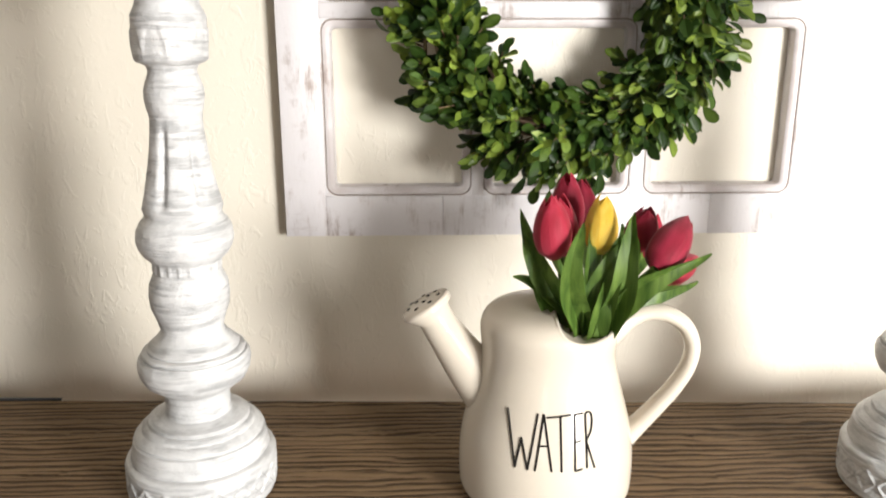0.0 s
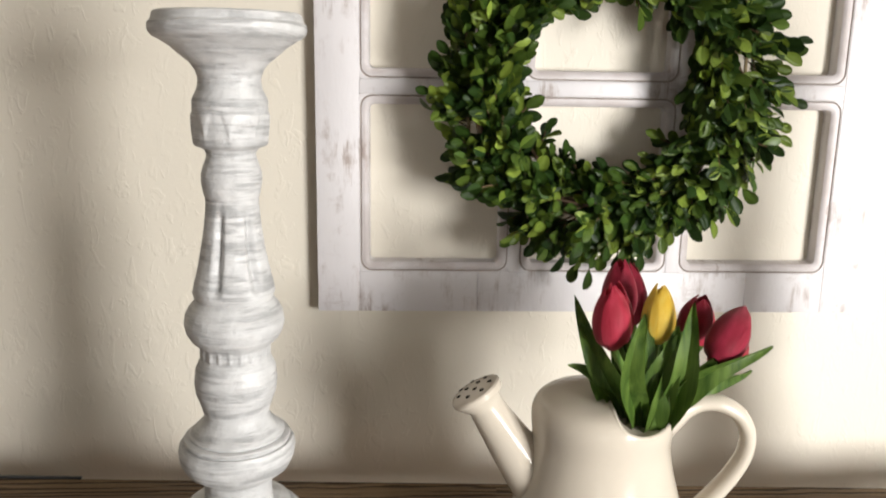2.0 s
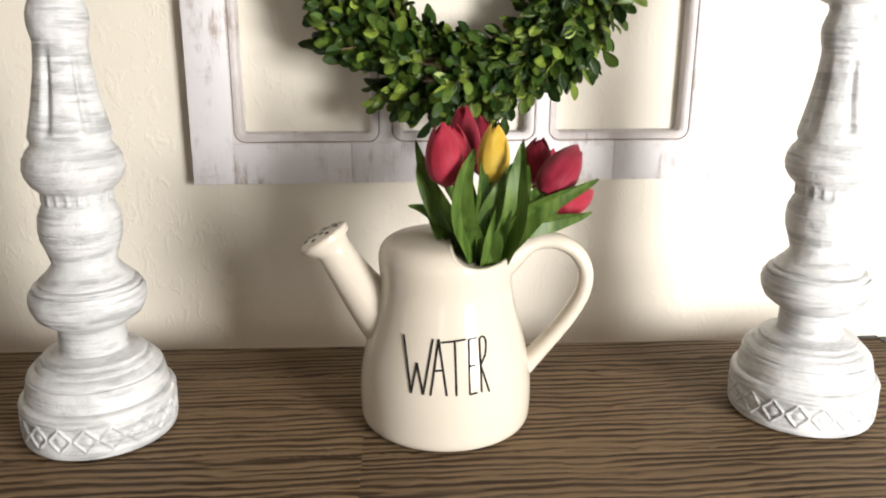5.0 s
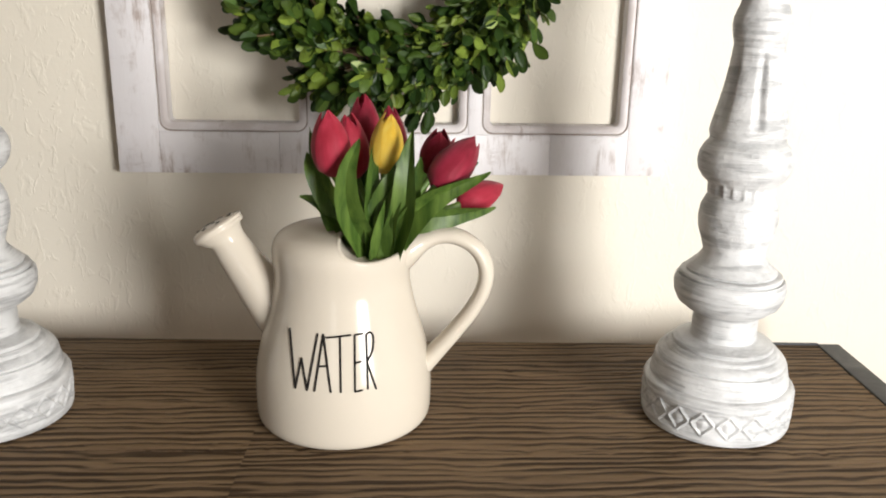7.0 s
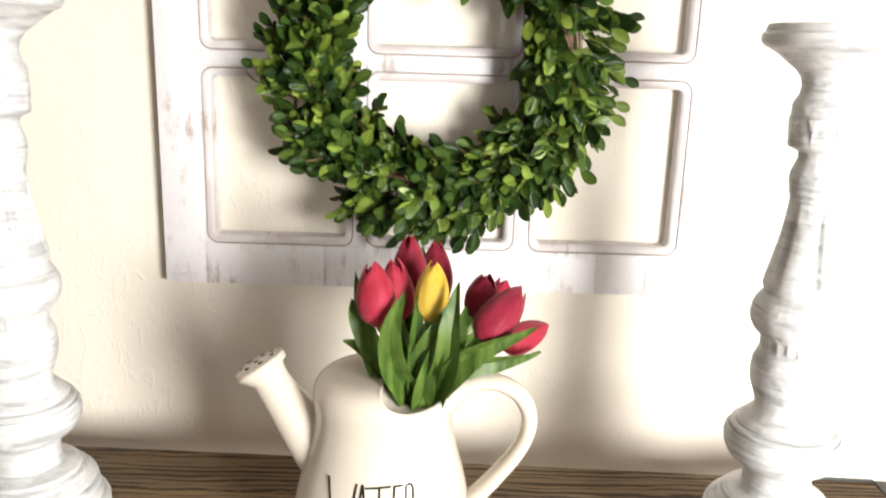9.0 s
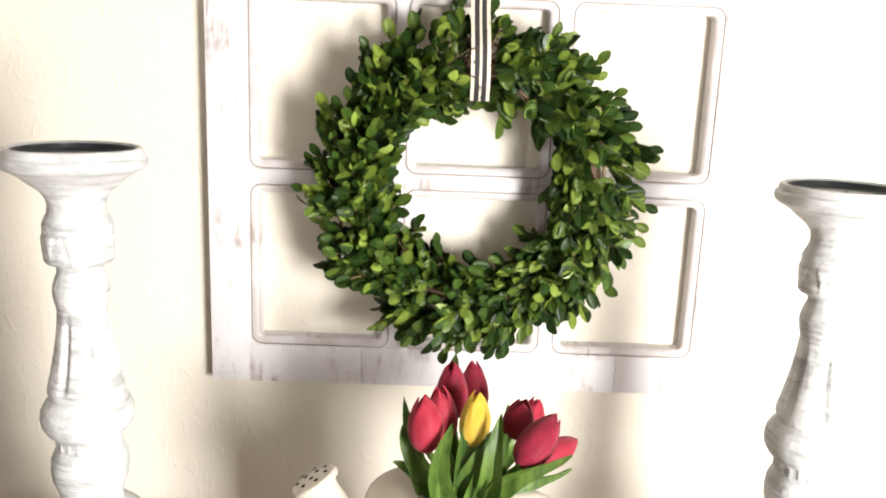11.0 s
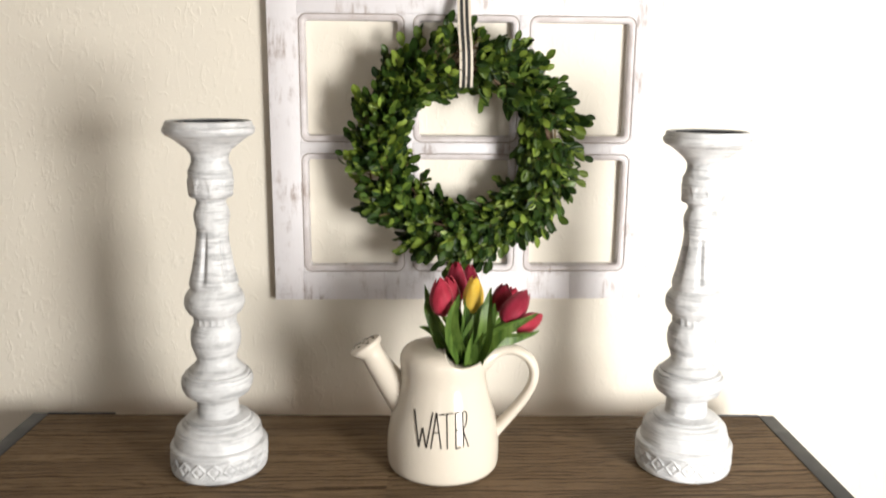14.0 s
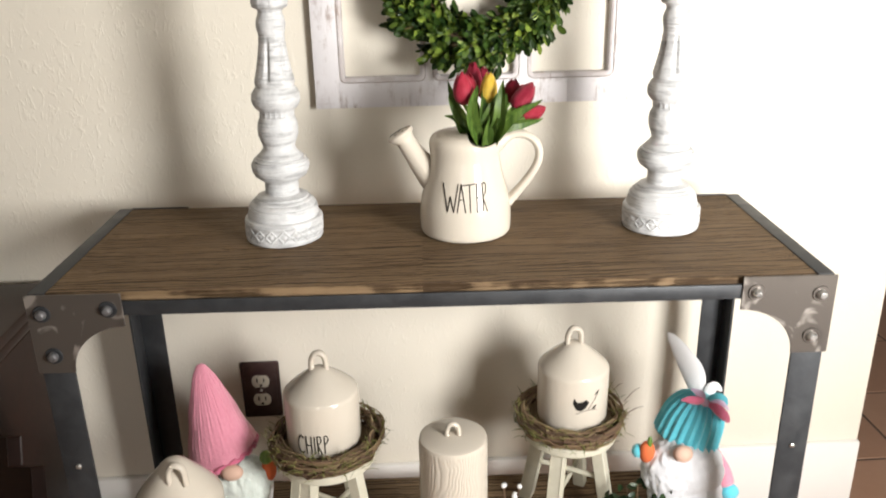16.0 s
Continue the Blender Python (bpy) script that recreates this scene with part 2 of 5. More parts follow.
LEAF = mat_leaf("boxwood_leaf", (0.016, 0.042, 0.008), (0.056, 0.114, 0.016), (0.37, 0.49, 0.072), 0.42)
TWIG = mat_twig()
RED = mat_petal("red_tulip_petal", (0.50, 0.028, 0.060), (0.60, 0.050, 0.095), (0.42, 0.016, 0.04))
CRIMSON = mat_petal("crimson_tulip_petal", (0.34, 0.016, 0.042), (0.45, 0.028, 0.068), (0.26, 0.010, 0.030))
YELLOW = mat_petal("yellow_tulip_petal", (0.84, 0.58, 0.06), (0.88, 0.69, 0.14), (0.78, 0.48, 0.03))
BLADE = mat_tulip_leaf()
CREAM_CLOTH = mat_plain("cream_ribbon", (0.62, 0.55, 0.44), (0.70, 0.63, 0.52), 0.8, 60, 900)
BLACK_CLOTH = mat_plain("black_stripe", (0.018, 0.017, 0.018), (0.03, 0.028, 0.028), 0.8, 60, 900)
MAHOGANY = mat_dark_wood()
TILE = mat_terracotta()
GROUT = mat_plain("dark_grout", (0.085, 0.055, 0.042), (0.13, 0.09, 0.07), 0.9, 40, 300)
PINK = mat_knit("pink_knit", (0.62, 0.20, 0.28), (0.72, 0.30, 0.38))
ROSE = mat_knit("rose_braid", (0.55, 0.10, 0.19), (0.66, 0.17, 0.27))
LILAC = mat_knit("lilac_ribbon", (0.62, 0.44, 0.62), (0.72, 0.54, 0.70))
TURQUOISE = mat_knit("turquoise_knit", (0.07, 0.46, 0.56), (0.14, 0.58, 0.68))
FUR = mat_fluff("white_fluff", (0.62, 0.62, 0.64), (0.80, 0.80, 0.82))
MINT = mat_fluff("pale_mint_fluff", (0.55, 0.62, 0.56), (0.74, 0.77, 0.72))
SKIN = mat_plain("peach_felt", (0.62, 0.40, 0.30), (0.68, 0.46, 0.36), 0.85, 30, 500)
FELT = mat_plain("white_felt", (0.72, 0.71, 0.71), (0.80, 0.79, 0.79), 0.9, 30, 600)
ORANGE = mat_plain("orange_felt", (0.55, 0.10, 0.03), (0.66, 0.16, 0.05), 0.85, 40, 500)
GREEN = mat_leaf("dark_greenery", (0.010, 0.028, 0.010), (0.025, 0.060, 0.018), (0.06, 0.11, 0.03))
MOSS = mat_leaf("dry_moss", (0.085, 0.095, 0.022), (0.16, 0.16, 0.04), (0.25, 0.22, 0.06), 0.85)
BRONZE = mat_metal("brown_bronze_plate", (0.055, 0.032, 0.030), (0.085, 0.052, 0.046), 0.36, 0.5)
IVORY = mat_plain("ivory_plastic", (0.56, 0.52, 0.42), (0.60, 0.56, 0.46), 0.4, 60, 400, 0.0001)
STOOL = mat_plain("chippy_cream_paint", (0.50, 0.47, 0.36), (0.64, 0.61, 0.50), 0.6, 60, 160, 0.0008)
PEARL = mat_plain("pearl_bead", (0.75, 0.74, 0.72), (0.80, 0.79, 0.77), 0.2)


# ---- mesh helpers ----
def mesh_of(name, bm, material, smooth=True):
    me = bpy.data.meshes.new(name)
    bm.normal_update()
    bm.to_mesh(me)
    bm.free()
    for mt in (material if isinstance(material, (list, tuple)) else [material]):
        me.materials.append(mt)
    if smooth:
        me.polygons.foreach_set("use_smooth", [True] * len(me.polygons))
        me.set_sharp_from_angle(angle=radians(38))
    return me


def part(name, bm, material, parent=None, label="", smooth=True, at=None):
    ob = new(name, mesh_of(name, bm, material, smooth))
    if parent is not None:
        ob.parent = parent
    if at is not None:
        ob.matrix_local = at
    if label:
        ob["label"] = label
    return ob


def thing(name, at, label, category, group="", kind=""):
    ob = new(name)
    ob.empty_display_size = 0.02
    ob.matrix_world = at if isinstance(at, Matrix) else Matrix.Translation(at)
    return tagged(ob, label, category, group, kind)


def box(lo, hi, bevel=0.0, segs=2, bm=None):
    own = bm is None
    bm = bmesh.new() if own else bm
    c = [(a + b) / 2 for a, b in zip(lo, hi)]
    s = [abs(b - a) for a, b in zip(lo, hi)]
    r = bmesh.ops.create_cube(bm, size=1, matrix=Matrix.Translation(c) @ Matrix.Diagonal((*s, 1)))
    if bevel:
        edges = list({e for v in r["verts"] for e in v.link_edges})
        bmesh.ops.bevel(bm, geom=edges, offset=bevel, segments=segs, profile=0.5, affect="EDGES")
    return bm


def lathe(profile, n=64, offset=None, bm=None):
    """A turning about z from (r, z) pairs; offset(theta, z) moves the skin outward."""
    bm = bmesh.new() if bm is None else bm
    rings = []
    for r, z in profile:
        if r < 1e-6:
            rings.append([bm.verts.new((0, 0, z))])
            continue
        ring = []
        for i in range(n):
            a = 2 * math.pi * i / n
            q = r + (offset(a, z, r) if offset else 0)
            ring.append(bm.verts.new((q * math.cos(a), q * math.sin(a), z)))
        rings.append(ring)
    for a, b in zip(rings, rings[1:]):
        for i in range(n):
            j = (i + 1) % n
            if len(a) == 1 and len(b) == 1:
                continue
            if len(a) == 1:
                bm.faces.new((a[0], b[j], b[i]))
            elif len(b) == 1:
                bm.faces.new((a[i], a[j], b[0]))
            else:
                bm.faces.new((a[i], a[j], b[j], b[i]))
    bmesh.ops.recalc_face_normals(bm, faces=bm.faces[:])
    return bm


def smooth_path(points, steps=8):
    """Catmull-Rom through points of any dimension."""
    p = [np.array(q, float) for q in points]
    p = [2 * p[0] - p[1]] + p + [2 * p[-1] - p[-2]]
    out = []
    for i in range(1, len(p) - 2):
        for k in range(steps):
            t = k / steps
            a, b, c, d = p[i - 1:i + 3]
            out.append(0.5 * (2 * b + (c - a) * t + (2 * a - 5 * b + 4 * c - d) * t ** 2 + (3 * b - a - 3 * c + d) * t ** 3))
    out.append(p[-2])
    return [tuple(float(c) for c in q) for q in out]


def tube(points, n=12, bm=None, caps=True, flat=1.0):
    """A tube along (x, y, z, radius) points; flat squashes it along its own side."""
    bm = bmesh.new() if bm is None else bm
    pts = [Vector(p[:3]) for p in points]
    rad = [p[3] for p in points]
    up = Vector((0.0123, 1, 0.0071)).normalized()
    rings = []
    for i, p in enumerate(pts):
        d = (pts[min(i + 1, len(pts) - 1)] - pts[max(i - 1, 0)]).normalized()
        if abs(d.dot(up)) > 0.97:
            up = Vector((1, 0.02, 0.01)).normalized()
        side = d.cross(up).normalized()
        other = side.cross(d).normalized()
        rings.append([bm.verts.new(p + rad[i] * (math.cos(2 * math.pi * k / n) * side + flat * math.sin(2 * math.pi * k / n) * other)) for k in range(n)])
    for a, b in zip(rings, rings[1:]):
        for k in range(n):
            j = (k + 1) % n
            bm.faces.new((a[k], a[j], b[j], b[k]))
    if caps:
        bm.faces.new(rings[0][::-1])
        bm.faces.new(rings[-1])
    bmesh.ops.recalc_face_normals(bm, faces=bm.faces[:])
    return bm


def ball(c, r, scale=(1, 1, 1), bm=None, u=20, v=14):
    bm = bmesh.new() if bm is None else bm
    bmesh.ops.create_uvsphere(bm, u_segments=u, v_segments=v, radius=r, matrix=Matrix.Translation(c) @ Matrix.Diagonal((*scale, 1)))
    return bm


def prism(outline, y0, y1, bevel=0.0):
    """A flat plate from an outline in x and z, from y0 to y1."""
    bm = bmesh.new()
    f = bm.faces.new([bm.verts.new((x, y0, z)) for x, z in outline])
    r = bmesh.ops.extrude_face_region(bm, geom=[f])
    for v in r["geom"]:
        if isinstance(v, bmesh.types.BMVert):
            v.co.y = y1
    bmesh.ops.recalc_face_normals(bm, faces=bm.faces[:])
    if bevel:
        bmesh.ops.bevel(bm, geom=bm.edges[:], offset=bevel, segments=1, affect="EDGES")
    return bm


# ---- the room ----
WY = 0.82          # face of the display wall
CEIL = 2.44


def slab(name, lo, hi, material, label="", bevel=0.0):
    ob = part(name, box(lo, hi, bevel), material, smooth=bool(bevel))
    return tagged(ob, label or name.replace("_", " "), "wall" if "wall" in name else name.split("_")[0], kind="structure")


slab("wall_north", (-2.3, WY, 0), (0.902, WY + 0.12, CEIL), WALL, "cream hand-trowelled plaster wall behind the console")
slab("wall_west", (-2.42, -2.72, 0), (-2.3, WY + 0.12, CEIL), WHITE, "plain beige side wall")
slab("wall_south", (-2.42, -2.72, 0), (WIN_S[0] - 0.25, -2.6, CEIL), WHITE, "plain beige rear wall")
slab("wall_south_right", (WIN_S[0] + 0.25, -2.72, 0), (1.37, -2.6, CEIL), WHITE, "plain beige rear wall beside a window")
slab("wall_south_sill", (WIN_S[0] - 0.25, -2.72, 0), (WIN_S[0] + 0.25, -2.6, WIN_S[2] - 0.65), WHITE, "plain beige wall below a window")
slab("wall_south_head", (WIN_S[0] - 0.25, -2.72, WIN_S[2] + 0.65), (WIN_S[0] + 0.25, -2.6, CEIL), WHITE, "plain beige wall above a window")
wz0, wz1, wh = WIN_E[2] - WIN_E[4] / 2, WIN_E[2] + WIN_E[4] / 2, WIN_E[3] / 2
BAY = pose(WIN_E[0], WIN_E[1], 0, 0, 0, 23)      # the angled window wall: local x runs along it


def bay(name, lo, hi, label):
    slab(name, lo, hi, WHITE, label).matrix_world = BAY


bay("wall_bay_rear", (-0.66, -0.12, 0), (-wh, 0, CEIL), "plain beige angled window wall")
bay("wall_bay_front", (wh, -0.12, 0), (0.58, 0, CEIL), "plain beige angled window wall")
bay("wall_bay_sill", (-wh, -0.12, 0), (wh, 0, wz0), "plain beige wall below the window")
bay("wall_bay_head", (-wh, -0.12, wz1), (wh, 0, CEIL), "plain beige wall above the window")
slab("wall_east_rear", (0.24, -2.6, 0), (0.36, -0.95, CEIL), WHITE, "plain beige side wall")
slab("wall_east_front", (1.40, -0.42, 0), (1.52, 0.23, CEIL), WHITE, "plain beige side wall")
slab("wall_hall_south", (1.40, 0.23, 0), (3.6, 0.35, CEIL), WHITE, "plain beige hall wall")
slab("wall_hall_east", (3.48, 0.35, 0), (3.6, 3.6, CEIL), WHITE, "plain beige hall wall")
slab("wall_hall_north", (0.782, 3.48, 0), (3.48, 3.6, CEIL), WHITE, "plain beige hall wall")
slab("wall_hall_west", (0.782, WY + 0.12, 0), (0.902, 3.48, CEIL), WHITE, "plain beige hall wall")
slab("ceiling", (-2.42, -2.72, CEIL), (3.6, 3.6, CEIL + 0.1), WHITE, "plain beige ceiling")
slab("floor", (-2.42, -2.72, -0.1), (3.6, 3.6, -0.004), GROUT, "dark grouted floor under terracotta tiles")
slab("baseboard", (-2.3, WY - 0.014, 0), (0.9015, WY, 0.232), TRIM, "white painted wooden baseboard", 0.003)


def window(name, centre, along, label):
    """A casement in a wall opening: frame, sill and a cross of bars; no glass, for the daylight."""
    w = thing(name, centre, label, "window", kind="structure")
    half, tall = along
    for s in (-1, 1):
        part("jamb", box((-0.03, s * half - 0.02, -tall), (0.03, s * half + 0.02, tall), 0.003), TRIM, w)
        part("head", box((-0.03, -half, s * tall - 0.02), (0.03, half, s * tall + 0.02), 0.003), TRIM, w)
    return w


w1 = window("window_1", (WIN_E[0] + 0.023, WIN_E[1] - 0.055, WIN_E[2]), (WIN_E[3] / 2, WIN_E[4] / 2), "white painted window frame in the side wall")
w1.rotation_euler = (0, 0, radians(-67))
w2 = window("window_2", (WIN_S[0], -2.67, WIN_S[2]), (0.25, 0.65), "tall narrow white window frame in the rear wall")
w2.rotation_euler = (0, 0, radians(90))

# ---- console table ----
TX0, TX1, TY0, TY1, TZ, SHELF = -0.479, 0.539, 0.390, 0.730, 0.80, 0.2565
table = thing("console_table", ((TX0 + TX1) / 2, (TY0 + TY1) / 2, 0), "industrial console table with brushed brown wood top and black iron frame", "table")
tinv = table.matrix_world.inverted()
# it stands a little askew to the wall
table.matrix_world = table.matrix_world @ pose(0, 0, 0, 0, 0, -2.0)


def on_table(name, bm, material, label="", smooth=True, parent=None):
    bmesh.ops.transform(bm, matrix=tinv, verts=bm.verts[:])
    return part(name, bm, material, parent or table, label, smooth)


def board(x0, x1, y0, y1, z0, z1):
    """A plank with softly ragged long edges and a lightly uneven face."""
    bm = bmesh.new()
    nx, ny = 110, 4
    grid = []
    for i in range(nx + 1):
        row = []
        for j in range(ny + 1):
            x, y = x0 + (x1 - x0) * i / nx, y0 + (y1 - y0) * j / ny
            chip = 0.0026 * max(0.0, noise.noise((x * 140, 2.0, 7.3)) - 0.05) if j == 0 else 0.0
            row.append(bm.verts.new((x, y, z1 - chip + 0.0005 * noise.noise((x * 9, y * 60, 3.1)))))
        grid.append(row)
    for i in range(nx):
        for j in range(ny):
            bm.faces.new((grid[i][j], grid[i + 1][j], grid[i + 1][j + 1], grid[i][j + 1]))
    edge = [e for e in bm.edges if e.is_boundary]
    r = bmesh.ops.extrude_edge_only(bm, edges=edge)
    down = [v for v in r["geom"] if isinstance(v, bmesh.types.BMVert)]
    for v in down:
        v.co.z = z0
    for v in down:
        if abs(v.co.y - y0) < 1e-5:
            v.co.y += 0.0005 * noise.noise((v.co.x * 70, 1.0, 5.0))
    bmesh.ops.recalc_face_normals(bm, faces=bm.faces[:])
    return bm


JOINT = 0.016
ys = [TY0 + 0.001 + (TY1 - TY0 - 0.002) * k / 5 for k in range(6)]
for x0, x1 in ((TX0 + 0.0215, JOINT - 0.00005), (JOINT + 0.00005, TX1 - 0.0215)):
    for y0, y1 in zip(ys, ys[1:]):
        on_table("plank", board(x0, x1, y0, y1 - 0.0003, TZ - 0.018, TZ), WOOD)
# side strips of angle iron, flush with the wood
for s, x0, x1 in ((0, TX0, TX0 + 0.021), (1, TX1 - 0.021, TX1)):
    on_table("side_strip", box((x0, TY0 - 0.002, TZ - 0.004), (x1, TY1, TZ + 0.0012), 0.001), IRON)
    on_table("side_rail", box((x0 if s == 0 else x1 - 0.004, TY0, TZ - 0.036), (x0 + 0.004 if s == 0 else x1, TY1, TZ - 0.0045), 0.0008), IRON)
on_table("front_rail", box((TX0 + 0.004, TY0 - 0.0052, TZ - 0.030), (TX1 - 0.004, TY0 - 0.0012, TZ - 0.0105), 0.0008), IRON)
on_table("front_rail_ledge", box((TX0 + 0.004, TY0 + 0.0012, TZ - 0.022), (TX1 - 0.004, TY0 + 0.026, TZ - 0.0184), 0.0006), IRON)
on_table("back_rail", box((TX0 + 0.004, TY1 - 0.001, TZ - 0.037), (TX1 - 0.004, TY1 + 0.003, TZ - 0.002), 0.0008), IRON)
on_table("corner_tab", box((TX0 + 0.021, TY1 - 0.003, TZ + 0.0002), (TX0 + 0.112, TY1 + 0.0005, TZ + 0.0022), 0.0005), IRON)
on_table("corner_tab", box((TX1 - 0.108, TY1 - 0.003, TZ + 0.0002), (TX1 - 0.021, TY1 + 0.0005, TZ + 0.0022), 0.0005), IRON)
for sx, x in ((-1, TX0), (1, TX1)):
    for sy, y in ((-1, TY0), (1, TY1)):
        bm = box((min(x, x - sx * 0.041), y - 0.002 if sy < 0 else y - 0.002, 0.0), (max(x, x - sx * 0.041), y + 0.002, TZ - 0.004), 0.0008)
        box((min(x, x - sx * 0.004), min(y + 0.0022, y - sy * 0.041), 0.0) if sy < 0 else (min(x, x - sx * 0.004), y - 0.041, 0.0),
            (max(x, x - sx * 0.004), max(y + 0.0022, y - sy * 0.041), TZ - 0.004) if sy < 0 else (max(x, x - sx * 0.004), y - 0.0022, TZ - 0.004), 0.0008, bm=bm)
        leg = on_table("leg", bm, IRON)
        if sy < 0:
            for zb in (0.545, 0.27):
                b = ball((x - sx * 0.021, y - 0.003, zb), 0.004, (1, 0.6, 1), u=10, v=6)
                on_table("rivet", b, BOLT, parent=leg)
# corner plates with a hollow curve, and their bolts
for sx, x, tone in ((-1, TX0, PLATE), (1, TX1, PLATE)):
    e = x + sx * 0.002
    out = [(e, TZ + 0.001), (e, TZ - 0.108), (e - sx * 0.047, TZ - 0.108)]
    for k in range(0, 11):
        a = math.pi / 2 * k / 10
        out.append((e - sx * (0.047 + 0.073 * (1 - math.cos(a))), TZ - 0.108 + 0.064 * math.sin(a)))
    out += [(e - sx * 0.120, TZ + 0.001)]
    if sx > 0:
        out = out[::-1]
    pl = on_table("corner_plate", prism(out, TY0 - 0.0078, TY0 - 0.0054, 0.0004), tone,
                  "burnished steel corner plate" if sx > 0 else "dull dark iron corner plate", smooth=False)
    for bx, bz in ((0.019, 0.024), (0.102, 0.020), (0.024, 0.083)):
        at = pose(e - sx * bx, TY0 - 0.0078, TZ - bz, 90, 0, 0)
        bm = lathe([(0, 0.0095), (0.004, 0.009), (0.0062, 0.0062), (0.0066, 0.003), (0.0066, 0.0019), (0, 0.0019)], 20)
        bmesh.ops.transform(bm, matrix=at, verts=bm.verts[:])
        on_table("bolt", bm, BOLT if sx > 0 else DULL, parent=pl)
        bm = lathe([(0, 0.0018), (0.0105, 0.0018), (0.0112, 0.0008), (0.0112, 0), (0, 0)], 24)
        bmesh.ops.transform(bm, matrix=at, verts=bm.verts[:])
        on_table("washer", bm, PLATE if sx > 0 else IRON, parent=pl)
# lower shelf
for x0, x1 in ((TX0 + 0.006, JOINT - 0.0004), (JOINT + 0.0004, TX1 - 0.006)):
    for y0, y1 in zip(ys, ys[1:]):
        on_table("shelf_plank", board(x0, x1, y0 + 0.003, y1 + 0.0025, SHELF - 0.018, SHELF), WOOD)
for y0 in (TY0 + 0.0005, TY1 - 0.001):
    on_table("shelf_rail", box((TX0 + 0.041, y0 - 0.002, SHELF - 0.036), (TX1 - 0.041, y0 + 0.002, SHELF - 0.006), 0.0006), IRON)


# ---- candlesticks ----
FOOT = [(0.0000, 0.0000), (0.0530, 0.0000), (0.0568, 0.0012), (0.0579, 0.0040), (0.0583, 0.0092), (0.0583, 0.0282), (0.0586, 0.0312), (0.0575, 0.0338), (0.0554, 0.0351),
        (0.0526, 0.0355), (0.0522, 0.0364)]
DOME = [(0.0536, 0.0372), (0.0534, 0.0395), (0.0522, 0.0460), (0.0518, 0.0510), (0.0498, 0.0517), (0.0497, 0.0530), (0.0508, 0.0539), (0.0482, 0.0572), (0.0458, 0.0585),
        (0.0450, 0.0590), (0.0446, 0.0608), (0.0422, 0.0628), (0.0404, 0.0632), (0.0404, 0.0642), (0.0395, 0.0660), (0.0345, 0.0675), (0.0290, 0.0685), (0.0265, 0.0697),
        (0.0258, 0.0735), (0.0255, 0.0870), (0.0270, 0.0895), (0.0330, 0.0931), (0.0395, 0.0980), (0.0430, 0.1052), (0.0440, 0.1120), (0.0432, 0.1165)]
BALUSTER = [(0.0414, 0.1189), (0.0394, 0.1185), (0.0392, 0.1196), (0.0402, 0.1206), (0.0394, 0.1222), (0.0372, 0.1232), (0.0352, 0.1230), (0.0350, 0.1238), (0.0358, 0.1251),
            (0.0332, 0.1275), (0.0285, 0.1317), (0.0244, 0.1370), (0.0239, 0.1398), (0.0248, 0.1422), (0.0256, 0.1455), (0.0266, 0.1483), (0.0296, 0.1566), (0.0305, 0.1650),
            (0.0296, 0.1741), (0.0262, 0.1815), (0.0248, 0.1832), (0.0254, 0.1842), (0.0254, 0.1902), (0.0262, 0.1918)]
SHAFT = [(0.0315, 0.1965), (0.0348, 0.2021), (0.0362, 0.2080), (0.0352, 0.2152), (0.0320, 0.2210), (0.0290, 0.2243), (0.0280, 0.2260), (0.0286, 0.2277), (0.0296, 0.2310),
         (0.0290, 0.2357), (0.0272, 0.2424), (0.0252, 0.2509), (0.0232, 0.2604), (0.0215, 0.2699), (0.0202, 0.2785), (0.0192, 0.2870), (0.0186, 0.2931), (0.0188, 0.2961),
         (0.0200, 0.3000)]
TOP = [(0.0212, 0.3070), (0.0210, 0.3125), (0.0192, 0.3180), (0.0172, 0.3230), (0.0170, 0.3255), (0.0185, 0.3285), (0.0246, 0.3310), (0.0256, 0.3325), (0.0257, 0.3380),
       (0.0257, 0.3480), (0.0257, 0.3600), (0.0250, 0.3614), (0.0218, 0.3672), (0.0208, 0.3715), (0.0207, 0.3740), (0.0218, 0.3785), (0.0252, 0.3835), (0.0315, 0.3885),
       (0.0372, 0.3935), (0.0435, 0.3975), (0.0468, 0.3990), (0.0492, 0.4015), (0.0500, 0.4045), (0.0495, 0.4075), (0.0478, 0.4090), (0.0474, 0.4110), (0.0466, 0.4135),
       (0.0449, 0.4145), (0.0428, 0.4140), (0.0420, 0.4115), (0.0418, 0.4040), (0.0000, 0.4040)]
PROFILE = FOOT + DOME + BALUSTER + SHAFT + TOP


